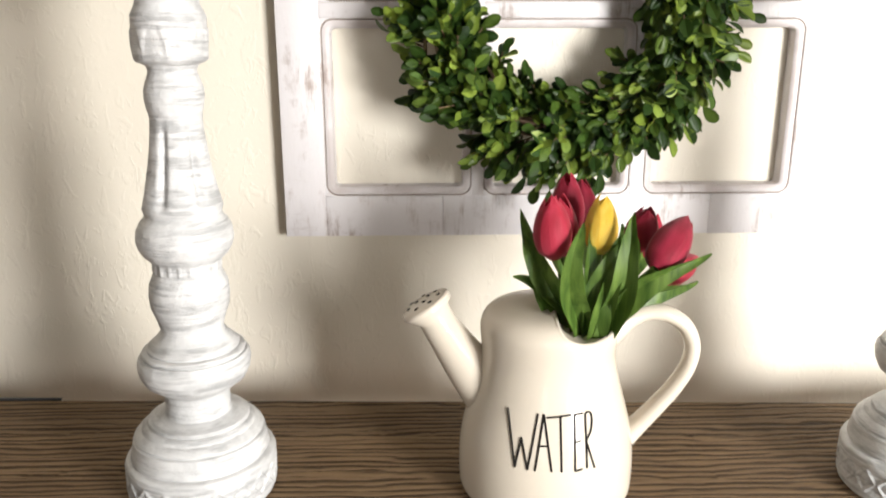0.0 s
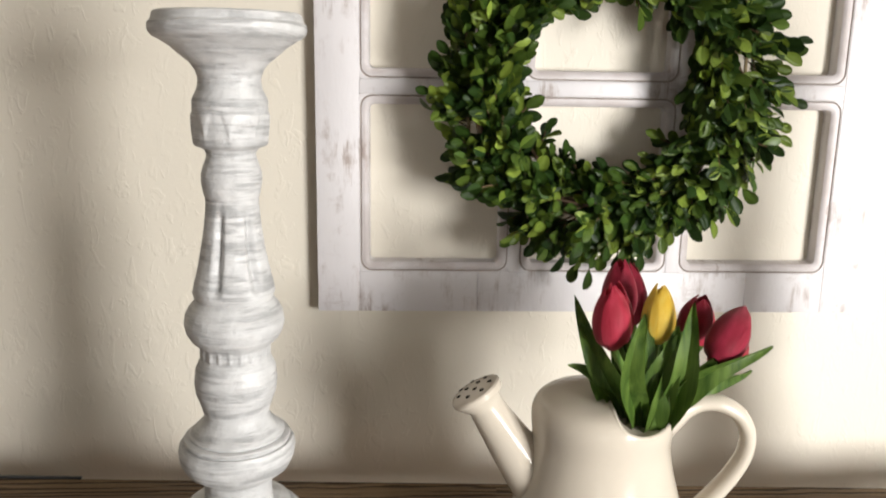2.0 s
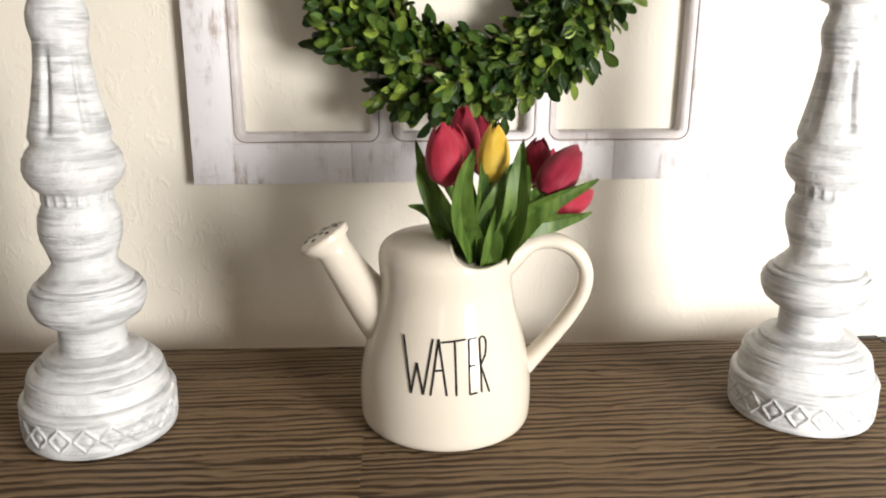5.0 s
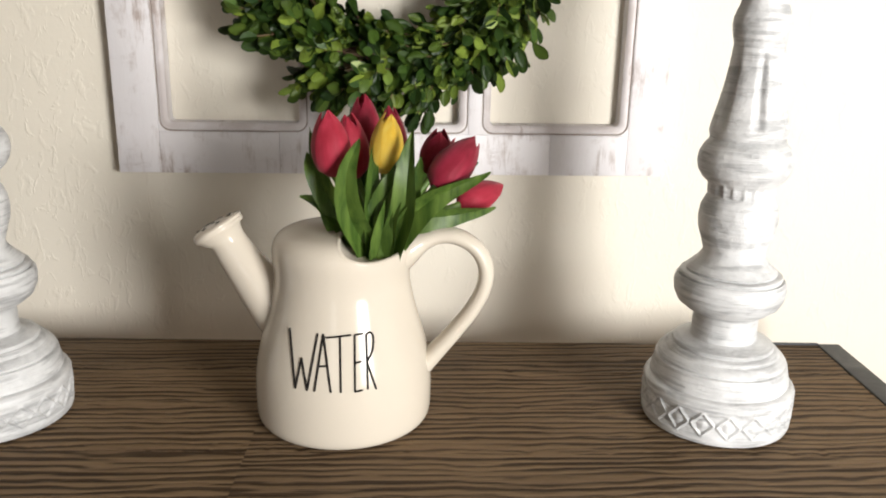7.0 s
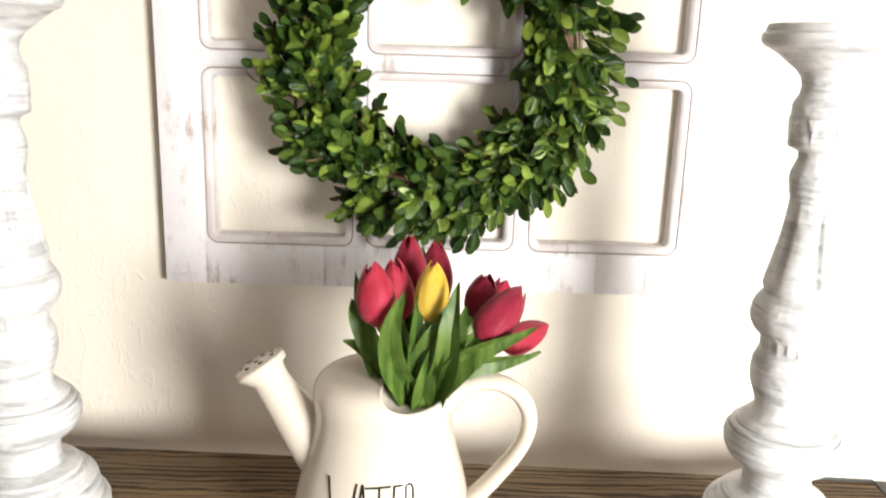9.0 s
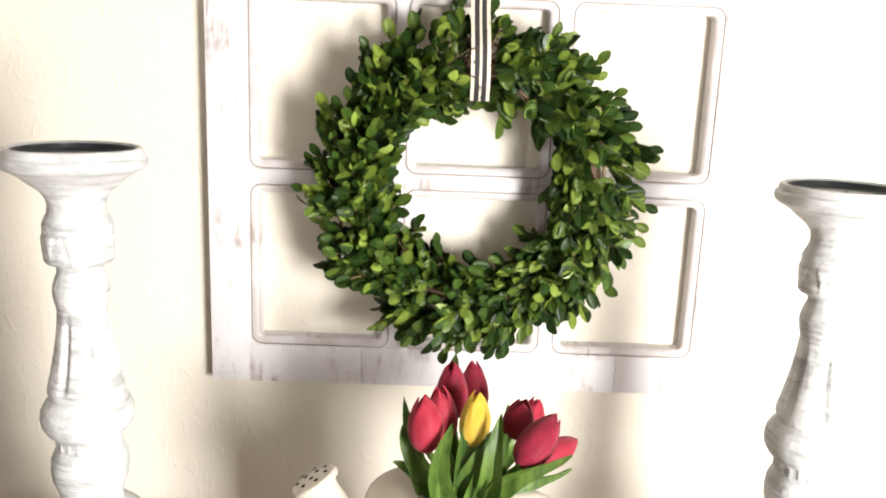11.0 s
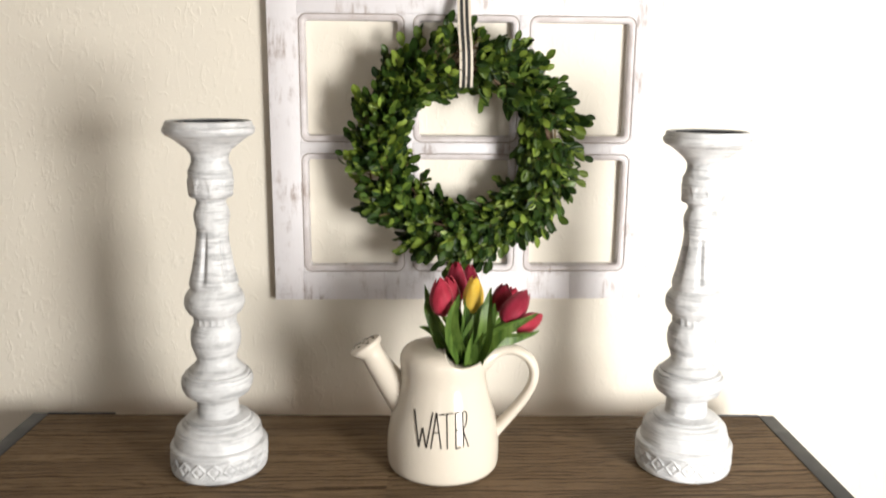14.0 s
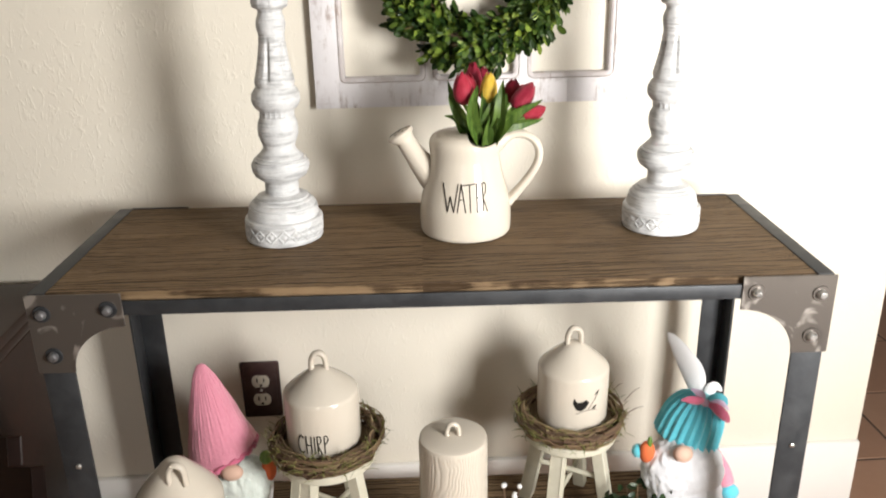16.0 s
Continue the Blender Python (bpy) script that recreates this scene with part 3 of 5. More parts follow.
def carved(a, z, r):
    """Lattice on the foot, scallops, flutes and notched collar of the turning."""
    q = 0.0
    if 0.0072 < z < 0.0272:
        u, v = (a / (2 * math.pi) * 19) % 1.0 - 0.5, (z - 0.0072) / 0.0200 - 0.5
        line = max(0.0, 1 - abs(abs(v) + abs(u) - 0.46) / 0.10)
        gem = max(0.0, 1 - math.hypot(u / 0.20, v / 0.24)) ** 0.5
        inside = min(1.0, max(0.0, (0.5 - abs(v)) * 14))
        q += (0.0013 * min(1, 1.6 * line) + 0.0010 * gem - 0.0009) * inside
    elif 0.184 < z < 0.1905:
        q += 0.0011 * max(0, math.cos(a * 20)) - 0.0006
    elif 0.2325 < z < 0.2875:
        env = math.sin(math.pi * (z - 0.2325) / 0.055) ** 0.4
        q -= 0.0042 * env * max(0, math.cos(a * 6 + 0.5)) ** 3
    elif 0.336 < z < 0.3605:
        v = (z - 0.336) / 0.0245
        w = abs((a / (2 * math.pi) * 9) % 1.0 - 0.5) * 2
        q += 0.0010 * max(0.0, min(1.0, 4 * (0.75 * (0.1 + 1.2 * v) - w))) * (1 if v < 0.62 else 0)
    return q + 0.00025 * noise.noise((3 * math.cos(a), 3 * math.sin(a), z * 60))


def refine(profile, bands, step):
    out = []
    for (r0, z0), (r1, z1) in zip(profile, profile[1:]):
        out.append((r0, z0))
        if any(lo <= (z0 + z1) / 2 <= hi for lo, hi in bands):
            k = int(abs(z1 - z0) / step)
            out += [(r0 + (r1 - r0) * i / (k + 1), z0 + (z1 - z0) * i / (k + 1)) for i in range(1, k + 1)]
    return out + [profile[-1]]


def slimmer(profile):
    """The stem is slimmer than the foot and the dish."""
    return [(r * float(np.interp(z, (0.036, 0.062, 0.36, 0.39), (0.957, 0.925, 0.925, 0.972))), z) for r, z in profile]


def candlestick(at, turn, lean, label, tall):
    """lean: how far the warped stem strays in x and y for each metre of height; the foot stands flat."""
    c = thing("candlestick", pose(*at), label, "candlestick", "candlesticks on the console")
    warp = Matrix(((1, 0, lean[0], 0), (0, 1, lean[1], 0), (0, 0, 1, 0), (0, 0, 0, 1))) @ Matrix.Diagonal((1, 1, tall, 1)) @ pose(0, 0, 0, 0, 0, turn)
    full = slimmer(PROFILE)
    k = len(FOOT) - 1
    cup = lathe([(0.0, 0.4065), (0.0375, 0.4065), (0.0398, 0.4085), (0.0408, 0.4125), (0.0402, 0.4128), (0.0392, 0.409), (0.0366, 0.4075), (0.0, 0.4075)][::-1], 64)
    spike = lathe([(0, 0.4075), (0.003, 0.4076), (0.0012, 0.4095), (0, 0.4118)], 16)
    for name, bm, material, note in (
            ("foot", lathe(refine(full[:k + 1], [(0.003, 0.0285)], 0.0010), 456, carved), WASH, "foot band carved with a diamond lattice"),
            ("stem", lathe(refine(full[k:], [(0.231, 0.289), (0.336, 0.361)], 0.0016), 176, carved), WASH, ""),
            ("candle_cup", cup, BLACK, "black metal candle cup"), ("pricket", spike, BLACK, "")):
        bmesh.ops.transform(bm, matrix=warp, verts=bm.verts[:])
        part(name, bm, material, c, note)
    return c


candlestick((-0.185, 0.588, TZ + 0.0008), 20, (0.027, -0.050), "tall whitewashed turned wooden candlestick with carved lattice foot", 0.984)
candlestick((0.370, 0.575, TZ + 0.0012), -35, (0.015, 0.028), "tall whitewashed turned wooden candlestick standing near the window", 0.960)


# ---- watering can ----
def cut_away(bm, cutter):
    """bm with the solid cutter taken out of it."""
    ta, tb = new("work_a", mesh_of("work_a", bm, CERAMIC, False)), new("work_b", mesh_of("work_b", cutter, CERAMIC, False))
    mod = ta.modifiers.new("cut", "BOOLEAN")
    mod.object, mod.operation, mod.solver = tb, "DIFFERENCE", "EXACT"
    bpy.context.view_layer.update()
    me = bpy.data.meshes.new_from_object(ta.evaluated_get(bpy.context.evaluated_depsgraph_get()))
    res = bmesh.new()
    res.from_mesh(me)
    bpy.data.objects.remove(ta)
    bpy.data.objects.remove(tb)
    return res


CAN = [(0.060, 0.0), (0.0665, 0.0012), (0.0698, 0.0050), (0.0708, 0.0130), (0.0710, 0.0260), (0.0704, 0.0370), (0.0688, 0.0480), (0.0663, 0.0590), (0.0632, 0.0700),
       (0.0598, 0.0810), (0.0566, 0.0915), (0.0540, 0.1020), (0.0524, 0.1110), (0.0518, 0.1180), (0.0522, 0.1250), (0.0529, 0.1320), (0.0528, 0.1385), (0.0512, 0.1440),
       (0.0478, 0.1485), (0.0425, 0.1515), (0.0340, 0.1535), (0.0200, 0.1548), (0.0, 0.1552)]
CAN = [(r * float(np.interp(z, (0.03, 0.10), (0.972, 1.0))), z) for r, z in CAN]


def can_radius(z):
    return float(np.interp(z, [p[1] for p in CAN], [p[0] for p in CAN]))


can = thing("watering_can", Matrix.Translation((0.081, 0.5875, TZ + 0.0006)) @ Matrix.Scale(0.968, 4) @ pose(0, 0, 0, 0, 0, -5), "glossy cream ceramic watering can with thin black lettering", "watering can")
inner = [(max(r - 0.0042, 0.0), z - 0.0035 if z > 0.13 else max(z, 0.006)) for r, z in CAN]
bm = lathe([(0.0, 0.0)] + smooth_path(CAN, 3), 96)
lathe([(0.0, 0.006)] + inner[:-1] + [(0.0, 0.1515)], 96, bm=bm)
bmesh.ops.recalc_face_normals(bm, faces=bm.faces[:])
seam = [(0.000, 0.19), (0.0005, 0.158), (0.003, 0.150), (0.008, 0.1435), (0.016, 0.1395), (0.026, 0.1375), (0.036, 0.1378), (0.046, 0.1395), (0.056, 0.143), (0.075, 0.150), (0.075, 0.19)]
line = [tuple(p) for p in smooth_path(seam, 6)]
body = cut_away(bm, prism(line, -0.09, 0.09))
part("body", body, CERAMIC, can)
skin = [(max(r - 0.0019, 0.0), z - 0.0016) for r, z in smooth_path(CAN, 6)][6:]
raw = []
for x, z in smooth_path(seam[1:10], 60):
    r = float(np.interp(z, [p[1] for p in skin], [p[0] for p in skin]))
    if z <= skin[-1][1] and x <= r:
        raw.append(Vector((x, -math.sqrt(r * r - x * x), z)))
raw = [Vector((raw[0].x, 0, raw[0].z))] + raw + [Vector((raw[-1].x + 0.0002, 0, raw[-1].z))]
lip = [raw[0]]
for p in raw[1:]:
    gap = (p - lip[-1]).length
    if gap > 0.0022:
        n = max(1, int(gap / 0.003))
        lip += [lip[-1].lerp(p, (k + 1) / n) for k in range(n)]
lip = [(*p, 0.0023) for p in lip]
lip = lip + [(x, -y, z, r) for x, y, z, r in lip[::-1][1:]] + [lip[1]]
part("rim", tube(lip, 10), CERAMIC, can)
sp = smooth_path([(-0.031, 0, 0.065, 0.0255), (-0.047, 0, 0.083, 0.0225), (-0.062, 0, 0.102, 0.0190), (-0.076, 0, 0.122, 0.0158), (-0.084, 0, 0.134, 0.0143), (-0.0885, 0, 0.1415, 0.0140),
                  (-0.0920, 0, 0.1462, 0.0176), (-0.0940, 0, 0.1490, 0.0202), (-0.0953, 0, 0.1508, 0.0206), (-0.0962, 0, 0.1522, 0.0196)], 5)
spout = part("spout", tube(sp, 32), CERAMIC, can)
rose_at = Matrix.Translation((-0.0960, 0, 0.1519)) @ (Vector((-0.48, 0, 0.87)).to_track_quat("Z", "Y").to_matrix().to_4x4())
bm = lathe([(0, 0.0034), (0.010, 0.0029), (0.0155, 0.0019), (0.0188, 0.0004), (0.0204, -0.0016), (0.0206, -0.0034), (0.0198, -0.005), (0, -0.005)], 36)
bmesh.ops.transform(bm, matrix=rose_at, verts=bm.verts[:])
rose = part("rose", bm, CERAMIC, spout)
for ring, count in ((0.0058, 3), (0.0132, 7)):
    for k in range(count):
        a = 2 * math.pi * k / count + ring * 40
        bm = lathe([(0, 0.0006), (0.0019, 0.0005), (0.0020, -0.001), (0, -0.001)], 12)
        bmesh.ops.transform(bm, matrix=rose_at @ Matrix.Translation((ring * math.cos(a), ring * math.sin(a), 0.0032 - 0.0014 * (ring / 0.0155) ** 2)), verts=bm.verts[:])
        part("hole", bm, INK, spout, "dark pierced hole")
hp = smooth_path([(0.040, 0, 0.1295, 0.0140), (0.053, 0, 0.1400, 0.0112), (0.063, 0, 0.1456, 0.0080), (0.074, 0, 0.1490, 0.0065), (0.088, 0, 0.1480, 0.0062), (0.102, 0, 0.1395, 0.0060), (0.1095, 0, 0.1250, 0.0060),
                  (0.1085, 0, 0.1080, 0.0061), (0.1000, 0, 0.0900, 0.0063), (0.0870, 0, 0.0720, 0.0066), (0.0740, 0, 0.0560, 0.0072), (0.0640, 0, 0.0450, 0.0085)], 7)
part("handle", tube(hp, 18, flat=1.5), CERAMIC, can)


# dark disc added inside the can, in place of the shade in its mouth
part("floral_foam", lathe([(0, 0.112), (0.044, 0.112), (0.0478, 0.114), (0.0478, 0.118), (0.044, 0.121), (0, 0.122)], 40), GREEN, can, "dark green disc standing in for shade inside")


def lettering(parent, strokes, x0, x1, z0, z1, radius, thick, lift=0.0004, yaw=0.0):
    """Thin pen strokes laid round an upright body; stroke points run 0 to 1 across and up."""
    for s in strokes:
        pts = []
        for u, v in smooth_path(s, 6) if len(s) > 2 else [(s[0][0] + (s[1][0] - s[0][0]) * k / 10, s[0][1] + (s[1][1] - s[0][1]) * k / 10) for k in range(11)]:
            x, z = x0 + u * (x1 - x0), z0 + v * (z1 - z0)
            r = radius(z) + lift
            pts.append((x, -math.sqrt(max(r * r - x * x, 0)), z, thick))
        bm = tube(pts, 6, flat=1.0)
        bmesh.ops.rotate(bm, cent=(0, 0, 0), matrix=Matrix.Rotation(radians(yaw), 3, "Z"), verts=bm.verts[:])
        part("letter_stroke", bm, INK, parent, "thin black lettering stroke")


WATER = [[(0.0, 1.0), (0.07, 0.0)], [(0.07, 0.0), (0.145, 0.55)], [(0.145, 0.55), (0.21, 0.0)], [(0.21, 0.0), (0.335, 1.0)],
         [(0.295, 0.0), (0.40, 1.0)], [(0.40, 1.0), (0.485, 0.0)], [(0.335, 0.44), (0.455, 0.46)],
         [(0.43, 0.94), (0.715, 0.985)], [(0.59, 0.965), (0.60, 0.0)],
         [(0.755, 0.98), (0.76, 0.0)], [(0.755, 0.98), (0.85, 0.99)], [(0.757, 0.50), (0.835, 0.52)], [(0.76, 0.0), (0.85, 0.02)],
         [(0.885, 0.97), (0.905, 0.02)], [(0.885, 0.97), (0.93, 0.995), (0.965, 0.90), (0.955, 0.68), (0.895, 0.50)], [(0.895, 0.50), (1.0, 0.0)]]
lettering(can, WATER, -0.0355, 0.0270, 0.0490, 0.0895, can_radius, 0.00078, yaw=5)

# ---- tulips ----
def petal_mesh(w, h, spread, wide):
    """A broad cupped petal with a rounded point, standing on the flower's axis."""
    bm = bmesh.new()
    rows, cols, grid = 16, 10, []
    for i in range(rows + 1):
        s = i / rows
        r = w * max(0.07, math.sin(math.pi * (0.14 + 0.81 * s ** 0.92)) ** 0.76) * min(1.0, 0.55 + 3.5 * s) + spread * s * s
        half = wide * min(1.0, (0.55 + 2.2 * s)) * max(0.10, (1 - s ** 6)) ** 0.5
        row = []
        for j in range(cols + 1):
            u = j / cols * 2 - 1
            a = half * u
            rr = r * (1 - 0.05 * (1 - abs(u)) * s) + 0.0005 * math.cos(u * 7) * s
            z = h * (s - 0.03 * u * u * s)
            row.append(bm.verts.new((rr * math.cos(a), rr * math.sin(a), z)))
        grid.append(row)
    for i in range(rows):
        for j in range(cols):
            bm.faces.new((grid[i][j], grid[i + 1][j], grid[i + 1][j + 1], grid[i][j + 1]))
    bmesh.ops.solidify(bm, geom=bm.faces[:], thickness=0.0006)
    return bm


def blade_mesh(points, width, fold, twist=0.0):
    """A long leaf along its points, folded along the midrib."""
    pts = [Vector(p) for p in smooth_path(points, 7)]
    bm, grid, n = bmesh.new(), [], len(pts) - 1
    for i, p in enumerate(pts):
        s = i / n
        d = (pts[min(i + 1, n)] - pts[max(i - 1, 0)]).normalized()
        face = Vector((0.15 * twist, -1, 0.35)).normalized()
        side = d.cross(face).normalized()
        side = Matrix.Rotation(twist * (0.4 + 0.8 * s), 3, d) @ side
        nor = side.cross(d).normalized()
        w = 1.10 * width * max(0.02, math.sin(math.pi * (0.10 + 0.90 * s)) ** 0.75)
        row = []
        for u in (-1.0, -0.55, 0.0, 0.55, 1.0):
            ripple = 0.16 * width * math.sin(s * 12 + u * 2.5)
            row.append(bm.verts.new(p + side * w * u + nor * (1.5 * fold * w * abs(u) ** 1.3 + ripple * abs(u))))
        grid.append(row)
    for a, b in zip(grid, grid[1:]):
        for j in range(4):
            bm.faces.new((a[j], a[j + 1], b[j + 1], b[j]))
    bmesh.ops.solidify(bm, geom=bm.faces[:], thickness=0.0007)
    return bm


CAN_AT = Vector((0.084, 0.5835, TZ + 0.006))
PLAN_AT = Vector((0.079, 0.616, 0.8006))


def bouquet(p):
    """A place in the bouquet's own plan, brought to the can's mouth."""
    return CAN_AT + 0.94 * (Vector(p) - PLAN_AT)


def tulip(base, tip, colour, width, label, turn=0.0, blades=(), spread=0.0):
    base, tip = bouquet(base), bouquet(tip)
    axis = tip - base
    t = thing("tulip", base, label, "tulip", "tulips in the watering can")
    q = axis.to_track_quat("Z", "Y").to_matrix().to_4x4() @ pose(0, 0, 0, 0, 0, turn)
    h = axis.length
    for ring in (1, 0):
        for k in range(3):
            m = q @ pose(0, 0, 0, 0, 0, 120 * k + 60 * ring) @ Matrix.Diagonal((1 - 0.10 * ring, 1 - 0.10 * ring, 1.0 - 0.02 * k - 0.07 * ring, 1))
            part("petal", petal_mesh(width * 0.90, h, spread, 1.30), colour, t, at=m)
    foot = bouquet((0.104, 0.616, 0.85))
    mid = bouquet((0.106, 0.613, 0.945))
    mid.x = min(mid.x + (base.x - mid.x) * 0.22, mid.x + 0.0075)
    mid.y += (base.y - mid.y) * 0.25
    stem = smooth_path([(*(foot - base), 0.0026), (*(mid - base), 0.0026), (*(axis * 0.03), 0.0028)], 8)
    part("stem", tube(stem, 10), BLADE, t, "green flower stem")
    for pts, w, fold, tw in blades:
        rel = [tuple(bouquet(p) - base) for p in pts]
        part("leaf", blade_mesh(rel, w * 0.94, fold, tw), BLADE, t, "long pointed green leaf")
    return t


tulip((0.073, 0.590, 0.999), (0.068, 0.590, 1.047), RED, 0.0150, "closed bright red tulip with long green leaves", 30,
      [([(0.101, 0.602, 0.905), (0.096, 0.594, 0.940), (0.084, 0.580, 0.973), (0.083, 0.572, 1.004), (0.092, 0.582, 1.028)], 0.0088, 0.45, 0.15),
       ([(0.096, 0.606, 0.925), (0.077, 0.606, 0.955), (0.066, 0.608, 0.982), (0.052, 0.632, 1.028)], 0.0085, 0.4, -0.3),
       ([(0.097, 0.608, 0.925), (0.083, 0.604, 0.954), (0.064, 0.604, 0.972), (0.045, 0.610, 0.979)], 0.0075, 0.35, 0.5)])
tulip((0.087, 0.630, 0.990), (0.081, 0.626, 1.040), RED, 0.0140, "red tulip behind the bouquet's front", 75)
tulip((0.094, 0.655, 0.998), (0.091, 0.652, 1.052), CRIMSON, 0.0150, "tall deep red tulip at the back of the bouquet", 10)
tulip((0.116, 0.690, 0.985), (0.112, 0.697, 1.038), CRIMSON, 0.0140, "deep crimson tulip at the back of the bouquet", 45)
tulip((0.109, 0.604, 0.998), (0.113, 0.614, 1.042), YELLOW, 0.0134, "single closed yellow tulip in the bouquet", 20,
      [([(0.104, 0.600, 0.905), (0.105, 0.598, 0.940), (0.107, 0.592, 0.970), (0.115, 0.590, 0.992), (0.128, 0.600, 1.010)], 0.0095, 0.4, -0.2),
       ([(0.103, 0.604, 0.905), (0.100, 0.592, 0.950), (0.100, 0.594, 0.990), (0.101, 0.604, 1.024)], 0.0060, 0.5, 0.3),
       ([(0.105, 0.602, 0.912), (0.110, 0.590, 0.952), (0.116, 0.590, 0.985), (0.124, 0.600, 1.014)], 0.0090, 0.35, -0.4),
       ([(0.103, 0.602, 0.912), (0.105, 0.588, 0.942), (0.109, 0.586, 0.965), (0.114, 0.594, 0.990)], 0.0072, 0.45, 0.25),
       ([(0.100, 0.610, 0.920), (0.086, 0.606, 0.950), (0.070, 0.602, 0.976), (0.059, 0.600, 0.998), (0.052, 0.606, 1.014)], 0.0088, 0.40, -0.2),
       ([(0.108, 0.604, 0.915), (0.117, 0.594, 0.957), (0.128, 0.590, 0.986), (0.136, 0.600, 1.012)], 0.0078, 0.45, 0.35),
       ([(0.106, 0.622, 0.920), (0.112, 0.634, 0.965), (0.116, 0.640, 0.995), (0.122, 0.645, 1.018)], 0.0090, 0.40, 0.1),
       ([(0.104, 0.618, 0.920), (0.094, 0.628, 0.965), (0.090, 0.632, 0.990), (0.086, 0.640, 1.012)], 0.0090, 0.40, -0.1)])
tulip((0.147, 0.640, 0.990), (0.152, 0.632, 1.028), CRIMSON, 0.0140, "dark crimson tulip leaning outward", 0,
      [([(0.108, 0.604, 0.908), (0.115, 0.598, 0.938), (0.124, 0.585, 0.971), (0.126, 0.582, 1.002), (0.131, 0.592, 1.034)], 0.0092, 0.5, -0.3),
       ([(0.110, 0.620, 0.930), (0.124, 0.638, 0.960), (0.141, 0.668, 0.985), (0.144, 0.680, 1.003)], 0.0062, 0.45, 0.2)])
tulip((0.160, 0.660, 0.975), (0.169, 0.672, 1.014), RED, 0.0135, "red tulip tucked behind others", 50)
tulip((0.146, 0.583, 0.992), (0.178, 0.613, 1.023), CRIMSON, 0.0155, "large deep red tulip leaning over the handle", 100,
      [([(0.108, 0.606, 0.912), (0.117, 0.600, 0.945), (0.132, 0.588, 0.972), (0.154, 0.580, 0.990), (0.186, 0.580, 1.005)], 0.0092, 0.4, 0.45),
       ([(0.107, 0.614, 0.920), (0.118, 0.610, 0.956), (0.163, 0.614, 0.964), (0.197, 0.634, 0.966)], 0.0086, 0.35, 0.7)])
tulip((0.168, 0.640, 0.966), (0.207, 0.670, 0.975), RED, 0.0130, "bright red tulip drooping outward low", 15,
      [([(0.110, 0.622, 0.925), (0.130, 0.635, 0.958), (0.165, 0.660, 0.985), (0.186, 0.672, 0.995)], 0.0055, 0.4, 0.3)])
for k, (dx, dy, dz, w) in enumerate(((-0.012, -0.010, 0.018, 0.005), (0.006, -0.016, 0.026, 0.0055), (0.009, -0.010, 0.022, 0.005), (-0.002, 0.004, 0.036, 0.007), (0.010, 0.006, 0.034, 0.007), (0.006, 0.012, 0.046, 0.008))):
    b = bouquet((0.104 + dx * 0.5, 0.610 + dy * 0.4, 0.895))
    leaf_bm = blade_mesh([(0, 0, 0), (dx * 0.3, dy * 0.8, 0.02 + dz * 0.4), (dx, dy, 0.035 + dz)], w, 0.45, 0.3 * (-1) ** k)
    leaf = part("tulip_leaf", leaf_bm, BLADE)
    leaf.location = b
    tagged(leaf, "short green tulip leaf inside the can mouth", "leaf", "loose tulip leaves")

# ---- old window frame on the wall ----
FX0, FX1, FZ0, FZ1, FY = -0.147, 0.384, 0.945, 1.377, 0.8025
cols = ((-0.107, 0.036), (0.046, 0.1905), (0.2025, 0.349))
rows_z = ((0.9845, 1.153), (1.1665, 1.338))
sash = thing("window_sash", ((FX0 + FX1) / 2, WY, FZ0), "old six-light wooden window sash, worn white paint, hung on wall", "window frame")
sinv = sash.matrix_world.inverted()


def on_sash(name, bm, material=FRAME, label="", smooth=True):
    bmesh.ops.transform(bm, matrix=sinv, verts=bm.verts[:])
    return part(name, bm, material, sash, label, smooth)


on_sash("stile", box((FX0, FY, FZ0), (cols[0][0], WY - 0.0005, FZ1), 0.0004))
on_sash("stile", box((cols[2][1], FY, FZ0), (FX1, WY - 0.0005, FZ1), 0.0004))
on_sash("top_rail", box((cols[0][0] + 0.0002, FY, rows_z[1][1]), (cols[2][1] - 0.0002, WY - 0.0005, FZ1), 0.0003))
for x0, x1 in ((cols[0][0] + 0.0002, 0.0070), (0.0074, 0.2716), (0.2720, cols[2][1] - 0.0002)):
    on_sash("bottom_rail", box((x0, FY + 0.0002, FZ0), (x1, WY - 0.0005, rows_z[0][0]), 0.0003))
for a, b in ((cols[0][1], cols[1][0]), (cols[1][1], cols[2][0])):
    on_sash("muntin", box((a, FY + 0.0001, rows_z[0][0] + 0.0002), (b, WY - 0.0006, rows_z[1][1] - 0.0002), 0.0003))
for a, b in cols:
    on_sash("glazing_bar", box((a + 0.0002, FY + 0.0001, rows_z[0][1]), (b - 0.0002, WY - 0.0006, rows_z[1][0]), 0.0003))


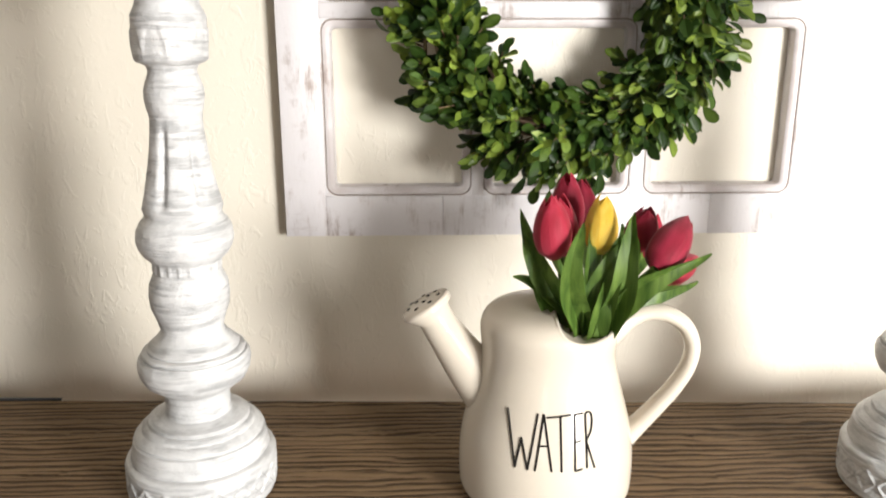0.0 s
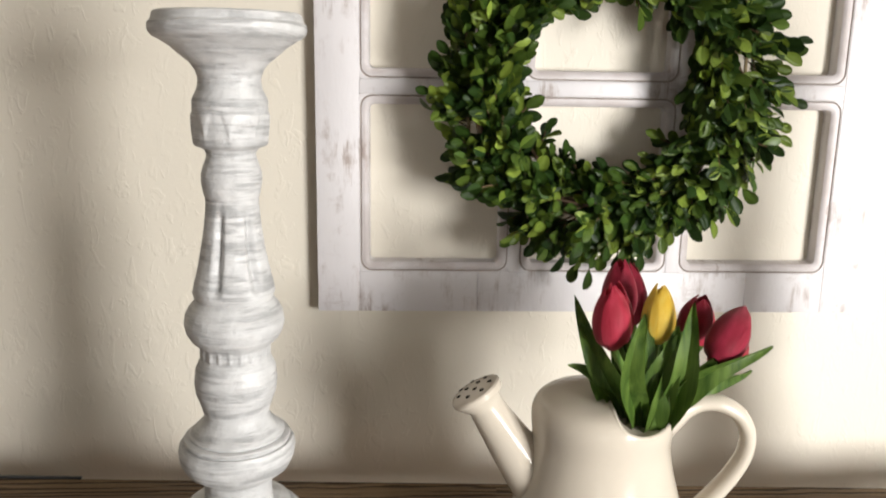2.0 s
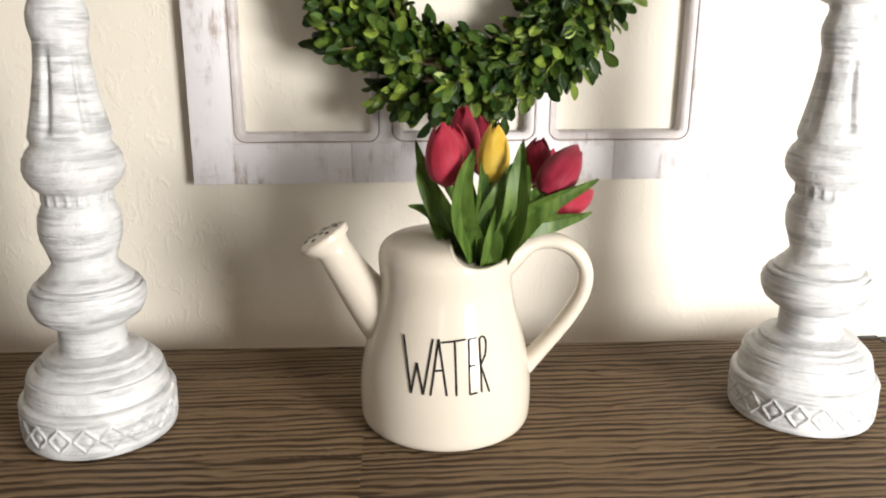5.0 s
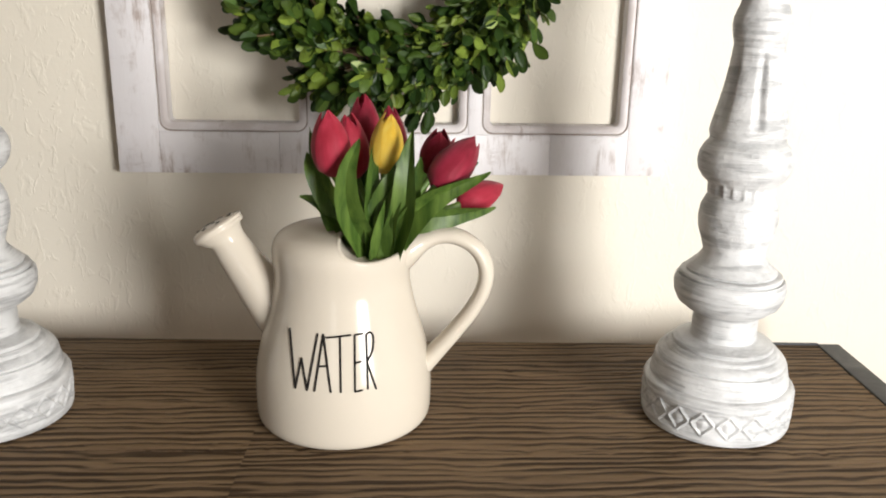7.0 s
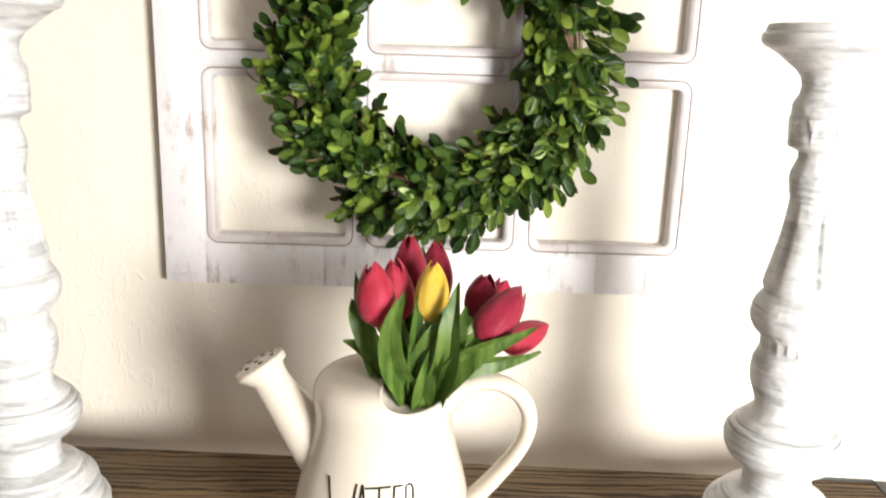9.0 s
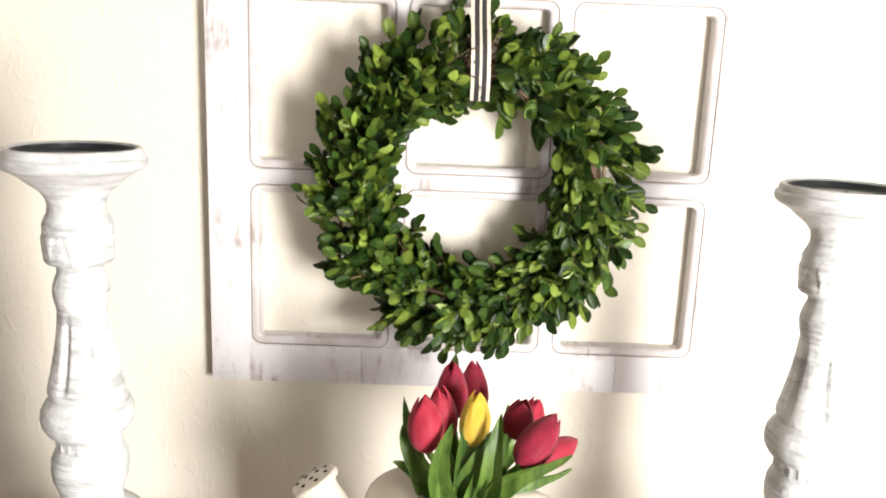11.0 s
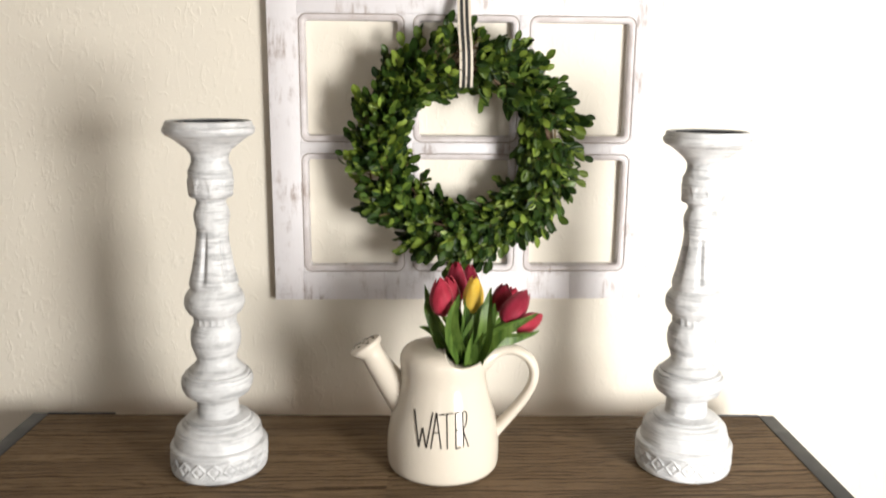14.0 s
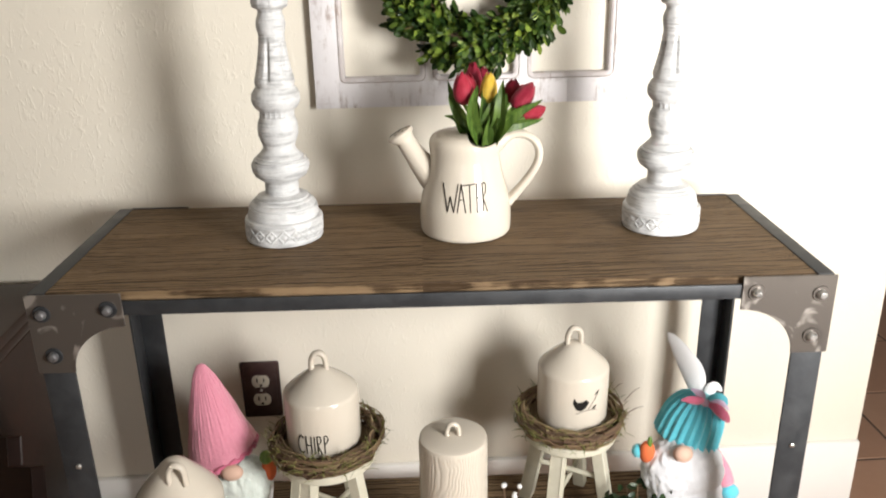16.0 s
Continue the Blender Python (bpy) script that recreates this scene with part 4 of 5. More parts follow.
def moulding(x0, x1, z0, z1):
    """Rounded bead and step round one light."""
    bm, loops = bmesh.new(), []
    for inset, rad, y in ((0.0, 0.0004, FY + 0.0004), (0.0006, 0.0110, FY + 0.0006), (0.0013, 0.0105, FY + 0.0022), (0.0021, 0.0099, FY + 0.0009), (0.0045, 0.0080, FY + 0.0005),
                          (0.0074, 0.0060, FY + 0.0012), (0.0090, 0.0046, FY + 0.0030), (0.0096, 0.0042, WY - 0.0006)):
        loop = []
        for cx, cz, a0 in ((x1 - inset - rad, z1 - inset - rad, 0), (x0 + inset + rad, z1 - inset - rad, 90), (x0 + inset + rad, z0 + inset + rad, 180), (x1 - inset - rad, z0 + inset + rad, 270)):
            for k in range(7):
                a = radians(a0 + 15 * k)
                loop.append(bm.verts.new((cx + rad * math.cos(a), y, cz + rad * math.sin(a))))
        loops.append(loop)
    for a, b in zip(loops, loops[1:]):
        for k in range(len(a)):
            j = (k + 1) % len(a)
            f = bm.faces.new((a[k], a[j], b[j], b[k]))
            # the two faces of the groove take the second, browner material
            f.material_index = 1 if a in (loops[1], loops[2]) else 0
    bmesh.ops.recalc_face_normals(bm, faces=bm.faces[:])
    return bm


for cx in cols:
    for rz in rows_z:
        on_sash("moulding", moulding(cx[0] + 0.0002, cx[1] - 0.0002, rz[0] + 0.0002, rz[1] - 0.0002), [FRAME, GROOVE_BROWN])

# ---- boxwood wreath ----
WC = Vector((0.114, 0.768, 1.163))
R0 = 0.110
wreath = thing("wreath", WC, "round boxwood wreath of small green leaves hung on ribbon", "wreath")


def leaf_mesh(length, width, cup, curl):
    bm = bmesh.new()
    rows = []
    for s, w in ((0.0, 0.10), (0.22, 0.62), (0.5, 0.98), (0.75, 0.92), (0.93, 0.52), (1.0, 0.12)):
        z = -curl * s * s * length
        rows.append([bm.verts.new((u * w * width / 2, s * length, z + cup * abs(u) * w * width)) for u in (-1, 0, 1)])
    for a, b in zip(rows, rows[1:]):
        for j in range(2):
            bm.faces.new((a[j], a[j + 1], b[j + 1], b[j]))
    bmesh.ops.solidify(bm, geom=bm.faces[:], thickness=0.0003)
    return bm


leaf_kinds = [mesh_of("leaf", leaf_mesh(*k), LEAF) for k in ((0.0176, 0.0106, 0.20, 0.10), (0.0160, 0.0098, 0.14, 0.25), (0.0190, 0.0110, 0.24, 0.05), (0.0136, 0.0086, 0.16, 0.15))]
rl = random.Random(11)
leaf_poses, twigs = [], bmesh.new()
SPRIGS = 620
for i in range(SPRIGS):
    a = 2 * math.pi * (i + rl.uniform(-0.5, 0.5)) / SPRIGS
    b = rl.uniform(-0.2, math.pi + 0.2) if rl.random() < 0.92 else rl.uniform(0, 2 * math.pi)
    radial = Vector((math.cos(a), 0, math.sin(a)))
    tang = Vector((-math.sin(a), 0, math.cos(a)))
    ahead = Vector((0, -1, 0))
    thick = 0.030 * (0.92 + 0.10 * math.sin(3 * a + 1) + 0.09 * math.sin(7 * a))
    # b = 0 points outward, 90 degrees to the viewer, 180 inward
    out = radial * math.cos(b) + ahead * math.sin(b)
    root = radial * R0 + out * thick * rl.uniform(0.30, 0.85) + ahead * 0.004
    grow = (out * rl.uniform(0.35, 0.9) - tang * rl.uniform(0.3, 1.1) + radial * rl.uniform(-0.05, 0.45) + Vector((rl.uniform(-.3, .3), rl.uniform(-.35, .1), rl.uniform(-.3, .3)))).normalized()
    length = rl.uniform(0.016, 0.030) * (1.1 if math.cos(b) > 0.6 else 1.0) * (0.92 if math.cos(b) < -0.5 else 1.0)
    bend = Vector((rl.uniform(-1, 1), rl.uniform(-1, 1), rl.uniform(-1, 1))) * 0.004
    pts = [root, root + grow * length * 0.5 + bend, root + grow * length]
    tube([(*p, 0.0006) for p in pts], 4, twigs)
    pairs = rl.choice((2, 3, 3, 4))
    for k in range(pairs + 1):
        s = 0.25 + 0.75 * k / pairs
        p = root + grow * length * s + bend * math.sin(math.pi * s)
        for side in ((1, -1) if k < pairs else (0,)):
            cross = grow.cross(out + Vector((0.01, 0.02, 0.03))).normalized()
            d = (grow * rl.uniform(0.5, 0.9) + cross * side * rl.uniform(0.5, 1.0) + out * rl.uniform(-0.1, 0.4)).normalized()
            face = (out * 0.6 + ahead * 0.75 + Vector((rl.uniform(-.6, .6), rl.uniform(-.5, .3), rl.uniform(-.5, .8)))).normalized()
            x = d.cross(face).normalized()
            zz = x.cross(d).normalized()
            m = Matrix((x, d, zz)).transposed().to_4x4()
            m.translation = p
            # the ribbon passes clear of the leaves
            if p.y + WC.y > WY - 0.014 or (abs(p.x + d.x * 0.008) < 0.017 and p.z > 0.04 and p.y < -0.012):
                continue
            leaf_poses.append((m @ Matrix.Scale(rl.uniform(0.8, 1.15), 4), rl.randrange(4)))
ring = smooth_path([(R0 * math.cos(2 * math.pi * k / 40), 0.008 + 0.004 * math.sin(k * 2.1), R0 * math.sin(2 * math.pi * k / 40), 0.011 + 0.002 * math.sin(k * 1.7)) for k in range(41)], 3)
part("base_ring", tube(ring, 10), TWIG, wreath, "brown twig ring under the leaves")
for k in range(5):
    r1 = R0 - 0.018 + 0.009 * k
    v = smooth_path([((r1 + 0.006 * math.sin(j * 1.3 + k)) * math.cos(2 * math.pi * j / 30), -0.012 + 0.010 * math.sin(j * 0.9 + 2 * k), (r1 + 0.006 * math.sin(j * 1.3 + k)) * math.sin(2 * math.pi * j / 30), 0.0016) for j in range(31)], 3)
    part("vine", tube(v, 6), TWIG, wreath)
part("twig_mass", twigs, TWIG, wreath, "fine brown twigs")["kind"] = "stuff"
leaf_poses.sort(key=lambda q: q[0].translation.y)
single = leaf_poses[:300]
rest = leaf_poses[300:]
verts, faces = [], []
for m, k in rest:
    me = leaf_kinds[k]
    o = len(verts)
    verts += [tuple(m @ v.co) for v in me.vertices]
    faces += [tuple(o + i for i in p.vertices) for p in me.polygons]
me = bpy.data.meshes.new("foliage")
me.from_pydata(verts, [], faces)
me.materials.append(LEAF)
me.polygons.foreach_set("use_smooth", [True] * len(me.polygons))
fol = new("foliage", me)
fol.parent = wreath
tagged(fol, "dense small green boxwood leaves", kind="stuff")

# ribbon
ribbon = thing("ribbon", (0.1125, 0.79, 1.379), "cream hanging ribbon with two black stripes", "ribbon")
rp = [(0.0, 0.020, 0.0015), (0.0, 0.004, 0.002), (0.0, -0.006, -0.012), (0.0, -0.030, -0.055), (0.0006, -0.053, -0.085), (0.0011, -0.057, -0.102), (0.0016, -0.053, -0.120), (0.0020, -0.042, -0.136)]


def band(x0, x1, lift, thick=0.0007):
    bm, prev = bmesh.new(), None
    pts = [Vector(p) for p in smooth_path(rp, 5)]
    for i, p in enumerate(pts):
        d = (pts[min(i + 1, len(pts) - 1)] - pts[max(i - 1, 0)]).normalized()
        nor = d.cross(Vector((1, 0, 0))).normalized()
        cur = [bm.verts.new(p + Vector((x, 0, 0)) + nor * h) for x, h in ((x0, lift), (x1, lift), (x1, lift - thick), (x0, lift - thick))]
        if prev:
            for k in range(4):
                bm.faces.new((prev[k], prev[(k + 1) % 4], cur[(k + 1) % 4], cur[k]))
        prev = cur
    bmesh.ops.recalc_face_normals(bm, faces=bm.faces[:])
    return bm


part("band", band(-0.0086, 0.0086, 0.0), CREAM_CLOTH, ribbon)
for x0, x1 in ((-0.0054, -0.0012), (0.0012, 0.0054)):
    part("stripe", band(x0, x1, 0.0004, 0.0009), BLACK_CLOTH, ribbon, "woven black stripe")

# ---- outlet ----
outlet = thing("wall_outlet", (-0.290, WY, 0.4125), "brown bronze outlet plate with ivory duplex sockets", "outlet")
part("plate", box((-0.036, -0.0065, -0.059), (0.036, -0.0003, 0.059), 0.004, 3), BRONZE, outlet)
part("inner_plate", box((-0.029, -0.0072, -0.052), (0.029, -0.006, 0.052), 0.0008), BRONZE, outlet)
for z in (0.0195, -0.0195):
    out = [(0.0165 * math.cos(t) if abs(math.sin(t)) < 0.86 else 0.0165 * math.cos(t), z + max(-0.0125, min(0.0125, 0.0165 * math.sin(t)))) for t in [2 * math.pi * k / 28 for k in range(28)]]
    s = part("socket", prism(out, -0.0085, -0.007), IVORY, outlet, "ivory plastic socket", smooth=False)
    for x, h in ((-0.0063, 0.0046), (0.0063, 0.0038)):
        part("slot", box((x - 0.0011, -0.0089, z + 0.0025 - h), (x + 0.0011, -0.0084, z + 0.0025 + h)), INK, s, smooth=False)
    part("slot", box((-0.0022, -0.0089, z - 0.0105), (0.0022, -0.0084, z - 0.0062), 0.0008), INK, s)
part("screw", lathe([(0, 0.0012), (0.0026, 0.0009), (0.003, 0), (0, 0)], 16), BOLT, outlet, at=pose(0, -0.0072, 0, 90))


# ---- things on the lower shelf ----
def canister(at, r, h, label, relief=None, cone=0.050, strokes=None, hook=(0.0, 0.0, 0.0)):
    c = thing("canister", at, label, "canister", "cream ceramic canisters")
    if cone:
        prof = [(0, 0), (r * 0.9, 0), (r * 0.97, 0.003), (r, 0.010), (r, h * 0.55), (r, h - 0.003), (r * 0.985, h + 0.002), (r * 0.94, h + cone * 0.12), (r * 0.84, h + cone * 0.26), (r * 0.68, h + cone * 0.46), (r * 0.48, h + cone * 0.68), (r * 0.31, h + cone * 0.87), (r * 0.19, h + cone * 0.97), (r * 0.10, h + cone), (0, h + cone * 1.01)]
        top = h + cone
    else:
        prof = [(0, 0), (r * 0.95, 0), (r, 0.004), (r, h * 0.2), (r, h * 0.4), (r, h * 0.6), (r, h * 0.8), (r, h - 0.006), (r * 0.975, h - 0.001), (r * 0.9, h + 0.001), (0, h + 0.002)]
        top = h + 0.001
    if relief:
        prof = refine(prof, [(0.0, h)], 0.004)
    part("body", lathe(prof, 300 if relief else 64, relief), CERAMIC, c)
    hp = smooth_path([(-0.011, 0, top - 0.008, 0.0042), (-0.0112, 0, top + 0.010, 0.0040), (-0.006, 0, top + 0.022, 0.0040), (0.002, 0, top + 0.024, 0.0040), (0.0095, 0, top + 0.016, 0.0040), (0.0115, 0, top - 0.008, 0.0042)], 6)
    hp = [((x if cone else 0.8 * x) + hook[0], y + hook[1], (z if cone else top + 0.8 * (z - top)) + hook[2], w * (1.15 if cone else 0.9)) for x, y, z, w in hp]
    part("lid_handle", tube(hp, 12, flat=1.3), CERAMIC, c)
    if strokes:
        lettering(c, strokes[0], *strokes[1:5], lambda z: r, strokes[5])
    return c


def nest(at, r, label, seed):
    n = thing("nest", at, label, "nest", "twig nests round the canisters")
    g = random.Random(seed)
    bm = bmesh.new()
    for k in range(130):
        a0, span = g.uniform(0, 2 * math.pi), g.uniform(0.9, 2.4)
        rr, z0, w = r * g.uniform(0.76, 0.97), g.uniform(0.004, 0.034), g.uniform(0.0011, 0.0026)
        rr += (z0 - 0.02) * 0.30
        pts = []
        for j in range(6):
            a = a0 + span * j / 5
            q = rr + g.uniform(-0.005, 0.005)
            pts.append((q * math.cos(a), q * math.sin(a), z0 + g.uniform(-0.005, 0.005), w))
        tube(smooth_path(pts, 3), 6, bm)
    part("twig_weave", bm, TWIG, n, "woven brown twigs")["kind"] = "stuff"
    part("nest_floor", lathe([(0, 0), (r * 0.80, 0.0005), (r * 0.84, 0.008), (r * 0.78, 0.0162), (0, 0.0165)], 40), TWIG, n)
    bm = bmesh.new()
    for k in range(420):
        a, q = g.uniform(0, 2 * math.pi), r * g.uniform(0.84, 1.03)
        p = Vector((q * math.cos(a), q * math.sin(a), g.uniform(0.002, 0.034)))
        d = Vector((g.uniform(-1, 1), g.uniform(-1, 1), g.uniform(-0.3, 1))).normalized() * g.uniform(0.008, 0.024)
        tube([(*p, 0.0007), (*(p + d * 0.5 + Vector((0, 0, 0.002))), 0.0006), (*(p + d), 0.0002)], 4, bm)
    part("moss", bm, MOSS, n, "dry yellow-green moss strands")["kind"] = "stuff"
    for k in range(3):
        a = g.uniform(0, 2 * math.pi)
        p = Vector((r * math.cos(a), r * math.sin(a), 0.04))
        d = Vector((math.cos(a + 0.5), math.sin(a + 0.5) * 0.4, g.uniform(0.1, 0.8))) * 0.030
        part("loose_twig", tube([(*p, 0.0009), (*(p + d * 0.6 + Vector((0, 0, 0.004))), 0.0008), (*(p + d), 0.0004)], 5), TWIG, n)
    return n


def stool(at, r, h, label):
    s = thing("mini_stool", at, label, "stool", "little painted stools")
    part("seat", lathe([(0, h - 0.018), (r * 0.94, h - 0.018), (r, h - 0.014), (r, h - 0.004), (r * 0.95, h), (0, h)], 40), STOOL, s)
    for k in range(4):
        a = math.pi / 4 + math.pi / 2 * k + 0.25
        top, foot = Vector((r * 0.62 * math.cos(a), r * 0.62 * math.sin(a), h - 0.017)), Vector((r * 0.98 * math.cos(a), r * 0.98 * math.sin(a), 0))
        bm = box((-0.0105, -0.0100, 0), (0.0105, 0.0100, 1), 0.0)
        for v in bm.verts:
            q = foot.lerp(top, v.co.z)
            ca, sa = math.cos(a), math.sin(a)
            x, y = v.co.x * ca - v.co.y * sa, v.co.x * sa + v.co.y * ca
            v.co = q + Vector((x, y, 0))
        bmesh.ops.bevel(bm, geom=bm.edges[:], offset=0.0012, segments=1, affect="EDGES")
        part("leg", bm, STOOL, s)
    for k in range(2):
        a = math.pi / 4 + math.pi / 2 * k + 0.25
        d = Vector((math.cos(a), math.sin(a), 0)) * r * 0.84
        z = h * 0.36 + 0.02 * k
        part("stretcher", tube([(*(-d + Vector((0, 0, z))), 0.0045), (*(d + Vector((0, 0, z))), 0.0045)], 8), STOOL, s)
    return s


CHIRP = [[(0.19, 0.85), (0.10, 1.0), (0.02, 0.75), (0.0, 0.4), (0.05, 0.05), (0.14, 0.0), (0.19, 0.12)],
         [(0.27, 1.0), (0.28, 0.0)], [(0.44, 1.0), (0.45, 0.0)], [(0.275, 0.5), (0.445, 0.5)], [(0.55, 1.0), (0.56, 0.0)],
         [(0.65, 1.0), (0.66, 0.0)], [(0.65, 1.0), (0.75, 0.98), (0.77, 0.75), (0.66, 0.52)], [(0.66, 0.52), (0.79, 0.0)],
         [(0.88, 1.0), (0.89, 0.0)], [(0.88, 1.0), (0.97, 1.0), (1.0, 0.75), (0.885, 0.5)]]
S0 = SHELF + 0.0006
stool((-0.148, 0.568, S0), 0.078, 0.186, "small cream chippy-painted wooden stool on the lower shelf")
nest((-0.147, 0.568, S0 + 0.1865), 0.091, "woven brown twig nest on a little stool", 3)
canister((-0.1495, 0.568, S0 + 0.2035), 0.0585, 0.090, "cream ceramic canister lettered CHIRP in a nest", cone=0.041, strokes=(CHIRP, -0.034, 0.0115, 0.012, 0.043, 0.0009))
stool((0.259, 0.624, S0), 0.078, 0.172, "small cream chippy-painted wooden stool on the lower shelf")
nest((0.258, 0.624, S0 + 0.1725), 0.092, "mossy brown twig nest on a little stool", 8)
bird_can = canister((0.261, 0.624, S0 + 0.1895), 0.0585, 0.096, "cream ceramic canister with painted black bird on branch", cone=0.044)


def decal(parent, outline, r, name, yaw=0):
    """A thin painted patch wrapped on the round body."""
    bm = bmesh.new()
    bm.faces.new([bm.verts.new((0.78 * x + 0.003, 0, 0.78 * z + 0.005)) for x, z in outline])
    bmesh.ops.triangulate(bm, faces=bm.faces[:])
    bmesh.ops.subdivide_edges(bm, edges=bm.edges[:], cuts=1)
    for v in bm.verts:
        v.co.y = -math.sqrt(max((r + 0.0004) ** 2 - v.co.x ** 2, 0))
    bmesh.ops.solidify(bm, geom=bm.faces[:], thickness=0.0003)
    part(name, bm, INK, parent, "black painted bird motif", smooth=False)


decal(bird_can, [(-0.0190, 0.0695), (-0.0160, 0.0800), (-0.0100, 0.0705), (0.0010, 0.0715), (0.0090, 0.0760), (0.0155, 0.0695), (0.0132, 0.0650), (0.0080, 0.0560), (-0.0010, 0.0508), (-0.0100, 0.0523), (-0.0145, 0.0590)], 0.0585, "bird")
decal(bird_can, [(0.0260, 0.0815), (0.0335, 0.0845), (0.0380, 0.0935), (0.0320, 0.0905)], 0.0585, "painted_leaf")
decal(bird_can, [(0.0215, 0.0515), (0.0290, 0.0530), (0.0335, 0.0590), (0.0260, 0.0575)], 0.0585, "painted_leaf")
lettering(bird_can, [[(0, 0.1), (0.5, 0.25), (1, 0.2)], [(0.55, 0.25), (0.8, 0.7), (1.0, 1.0)]], -0.006, 0.030, 0.036, 0.070, lambda z: 0.0585, 0.00045)


def bark(a, z, r):
    w = a * 26 + 7.0 * noise.noise((math.cos(a) * 2, math.sin(a) * 2, z * 16)) + 2.0 * noise.noise((math.cos(a) * 6, math.sin(a) * 6, z * 50))
    return (0.0012 * abs(math.sin(w)) ** 0.5 - 0.0008) if 0.006 < z < 0.245 else 0.0


canister((0.051, 0.486, S0), 0.0515, 0.253, "tall cream ceramic canister with carved tree-bark relief", bark, cone=0)
canister((-0.352, 0.448, S0), 0.0635, 0.197, "cream ceramic canister with conical birdhouse lid", cone=0.066, hook=(0.010, -0.026, -0.018))


def doll(name, at, label, pieces):
    """One plain soft doll from (bmesh, material) pieces joined into one mesh."""
    bm, mats = bmesh.new(), []
    for piece, material in pieces:
        if material not in mats:
            mats.append(material)
        tmp = bpy.data.meshes.new("tmp")
        piece.to_mesh(tmp)
        piece.free()
        n0 = len(bm.faces)
        bm.from_mesh(tmp)
        bpy.data.meshes.remove(tmp)
        bm.faces.ensure_lookup_table()
        for f in bm.faces[n0:]:
            f.material_index = mats.index(material)
    ob = new(name, mesh_of(name, bm, mats))
    ob.location = at
    return tagged(ob, label, "doll", "plush dolls on the lower shelf")


def shaggy(c, r, scale, seed, depth=0.10):
    bm = ball(c, r, scale, u=110, v=70)
    for v in bm.verts:
        d = (v.co - Vector(c))
        v.co = Vector(c) + d * (1 + depth * noise.noise((v.co.x * 110 + seed, v.co.y * 110, v.co.z * 70)) + 0.5 * depth * noise.noise((v.co.x * 300, v.co.y * 300 + seed, v.co.z * 160)) + 0.05 * noise.noise((v.co.x * 25, v.co.y * 25, v.co.z * 20 + seed)))
    return bm


def cone_hat(base, tip, r, ribs, sag=0.0):
    b, t = Vector(base), Vector(tip)
    q = (t - b).to_track_quat("Z", "Y").to_matrix().to_4x4()
    h = (t - b).length
    prof = [(r * (1 - s) ** 0.60 + 0.002 * (1 - s) + (0.0 if s < 1 else 0), h * s) for s in [k / 22 for k in range(22)]] + [(0.006, h * 0.985), (0.0, h)]
    bm = lathe(prof, 96, lambda a, z, rr: 0.0007 * math.cos(a * ribs + z * 26) * min(1, rr / 0.02) + 0.002 * noise.noise((math.cos(a), math.sin(a), z * 30)))
    bmesh.ops.transform(bm, matrix=Matrix.Translation(b) @ q, verts=bm.verts[:])
    for v in bm.verts:
        v.co.z += sag * (v.co.x - b.x) * max(0.0, 1 - (v.co.z - b.z) / h) ** 1.5
    return bm


def braid(c, r, tilt, thick):
    pts = [(r * math.cos(2 * math.pi * k / 60), r * math.sin(2 * math.pi * k / 60), 0.002 * math.sin(k * 1.9), thick * (1 + 0.2 * math.sin(k * 2.6))) for k in range(61)]
    bm = tube(pts, 8)
    bmesh.ops.transform(bm, matrix=Matrix.Translation(c) @ tilt, verts=bm.verts[:])
    return bm


tilt1 = (Vector((-0.38, 0.10, 1.0))).to_track_quat("Z", "Y").to_matrix().to_4x4()
doll("plush_doll", (-0.312, 0.624, S0), "plush doll with tall pink knitted pointed hat and fluffy beard", [
    (cone_hat((-0.016, 0, 0.146), (-0.036, 0.012, 0.313), 0.056, 40, 0.42), PINK),
    (braid((-0.014, 0, 0.148), 0.059, tilt1, 0.0045), ROSE),
    (shaggy((0.012, -0.022, 0.100), 0.052, (1.0, 0.75, 1.15), 4), MINT),
    (shaggy((0.0, 0.008, 0.060), 0.060, (1.0, 0.9, 1.0), 9, 0.03), FELT),
    (ball((0.010, -0.058, 0.150), 0.014, (1.3, 0.9, 0.95)), SKIN),
    (ball((0.062, -0.022, 0.128), 0.016, (0.8, 0.7, 1.4)), ORANGE),
    (ball((0.060, -0.024, 0.152), 0.011, (1, 0.8, 1.2)), BLADE)])


def knit_cap(c, r, h, tilt):
    prof = [(r * 0.98, 0.0), (r * 1.06, 0.004), (r * 1.07, 0.016), (r * 1.05, 0.020), (r * 1.03, h * 0.4), (r * 0.95, h * 0.62), (r * 0.72, h * 0.85), (r * 0.35, h * 0.98), (0, h)]
    bm = lathe(smooth_path(prof, 4), 132, lambda a, z, rr: 0.0024 * math.cos(a * 24) * min(1, rr / 0.03) if z > 0.003 else 0)
    bmesh.ops.transform(bm, matrix=Matrix.Translation(c) @ tilt, verts=bm.verts[:])
    return bm


def ear(points, w):
    return tube(smooth_path([(*p, w * q) for p, q in points], 6), 16, flat=0.45)


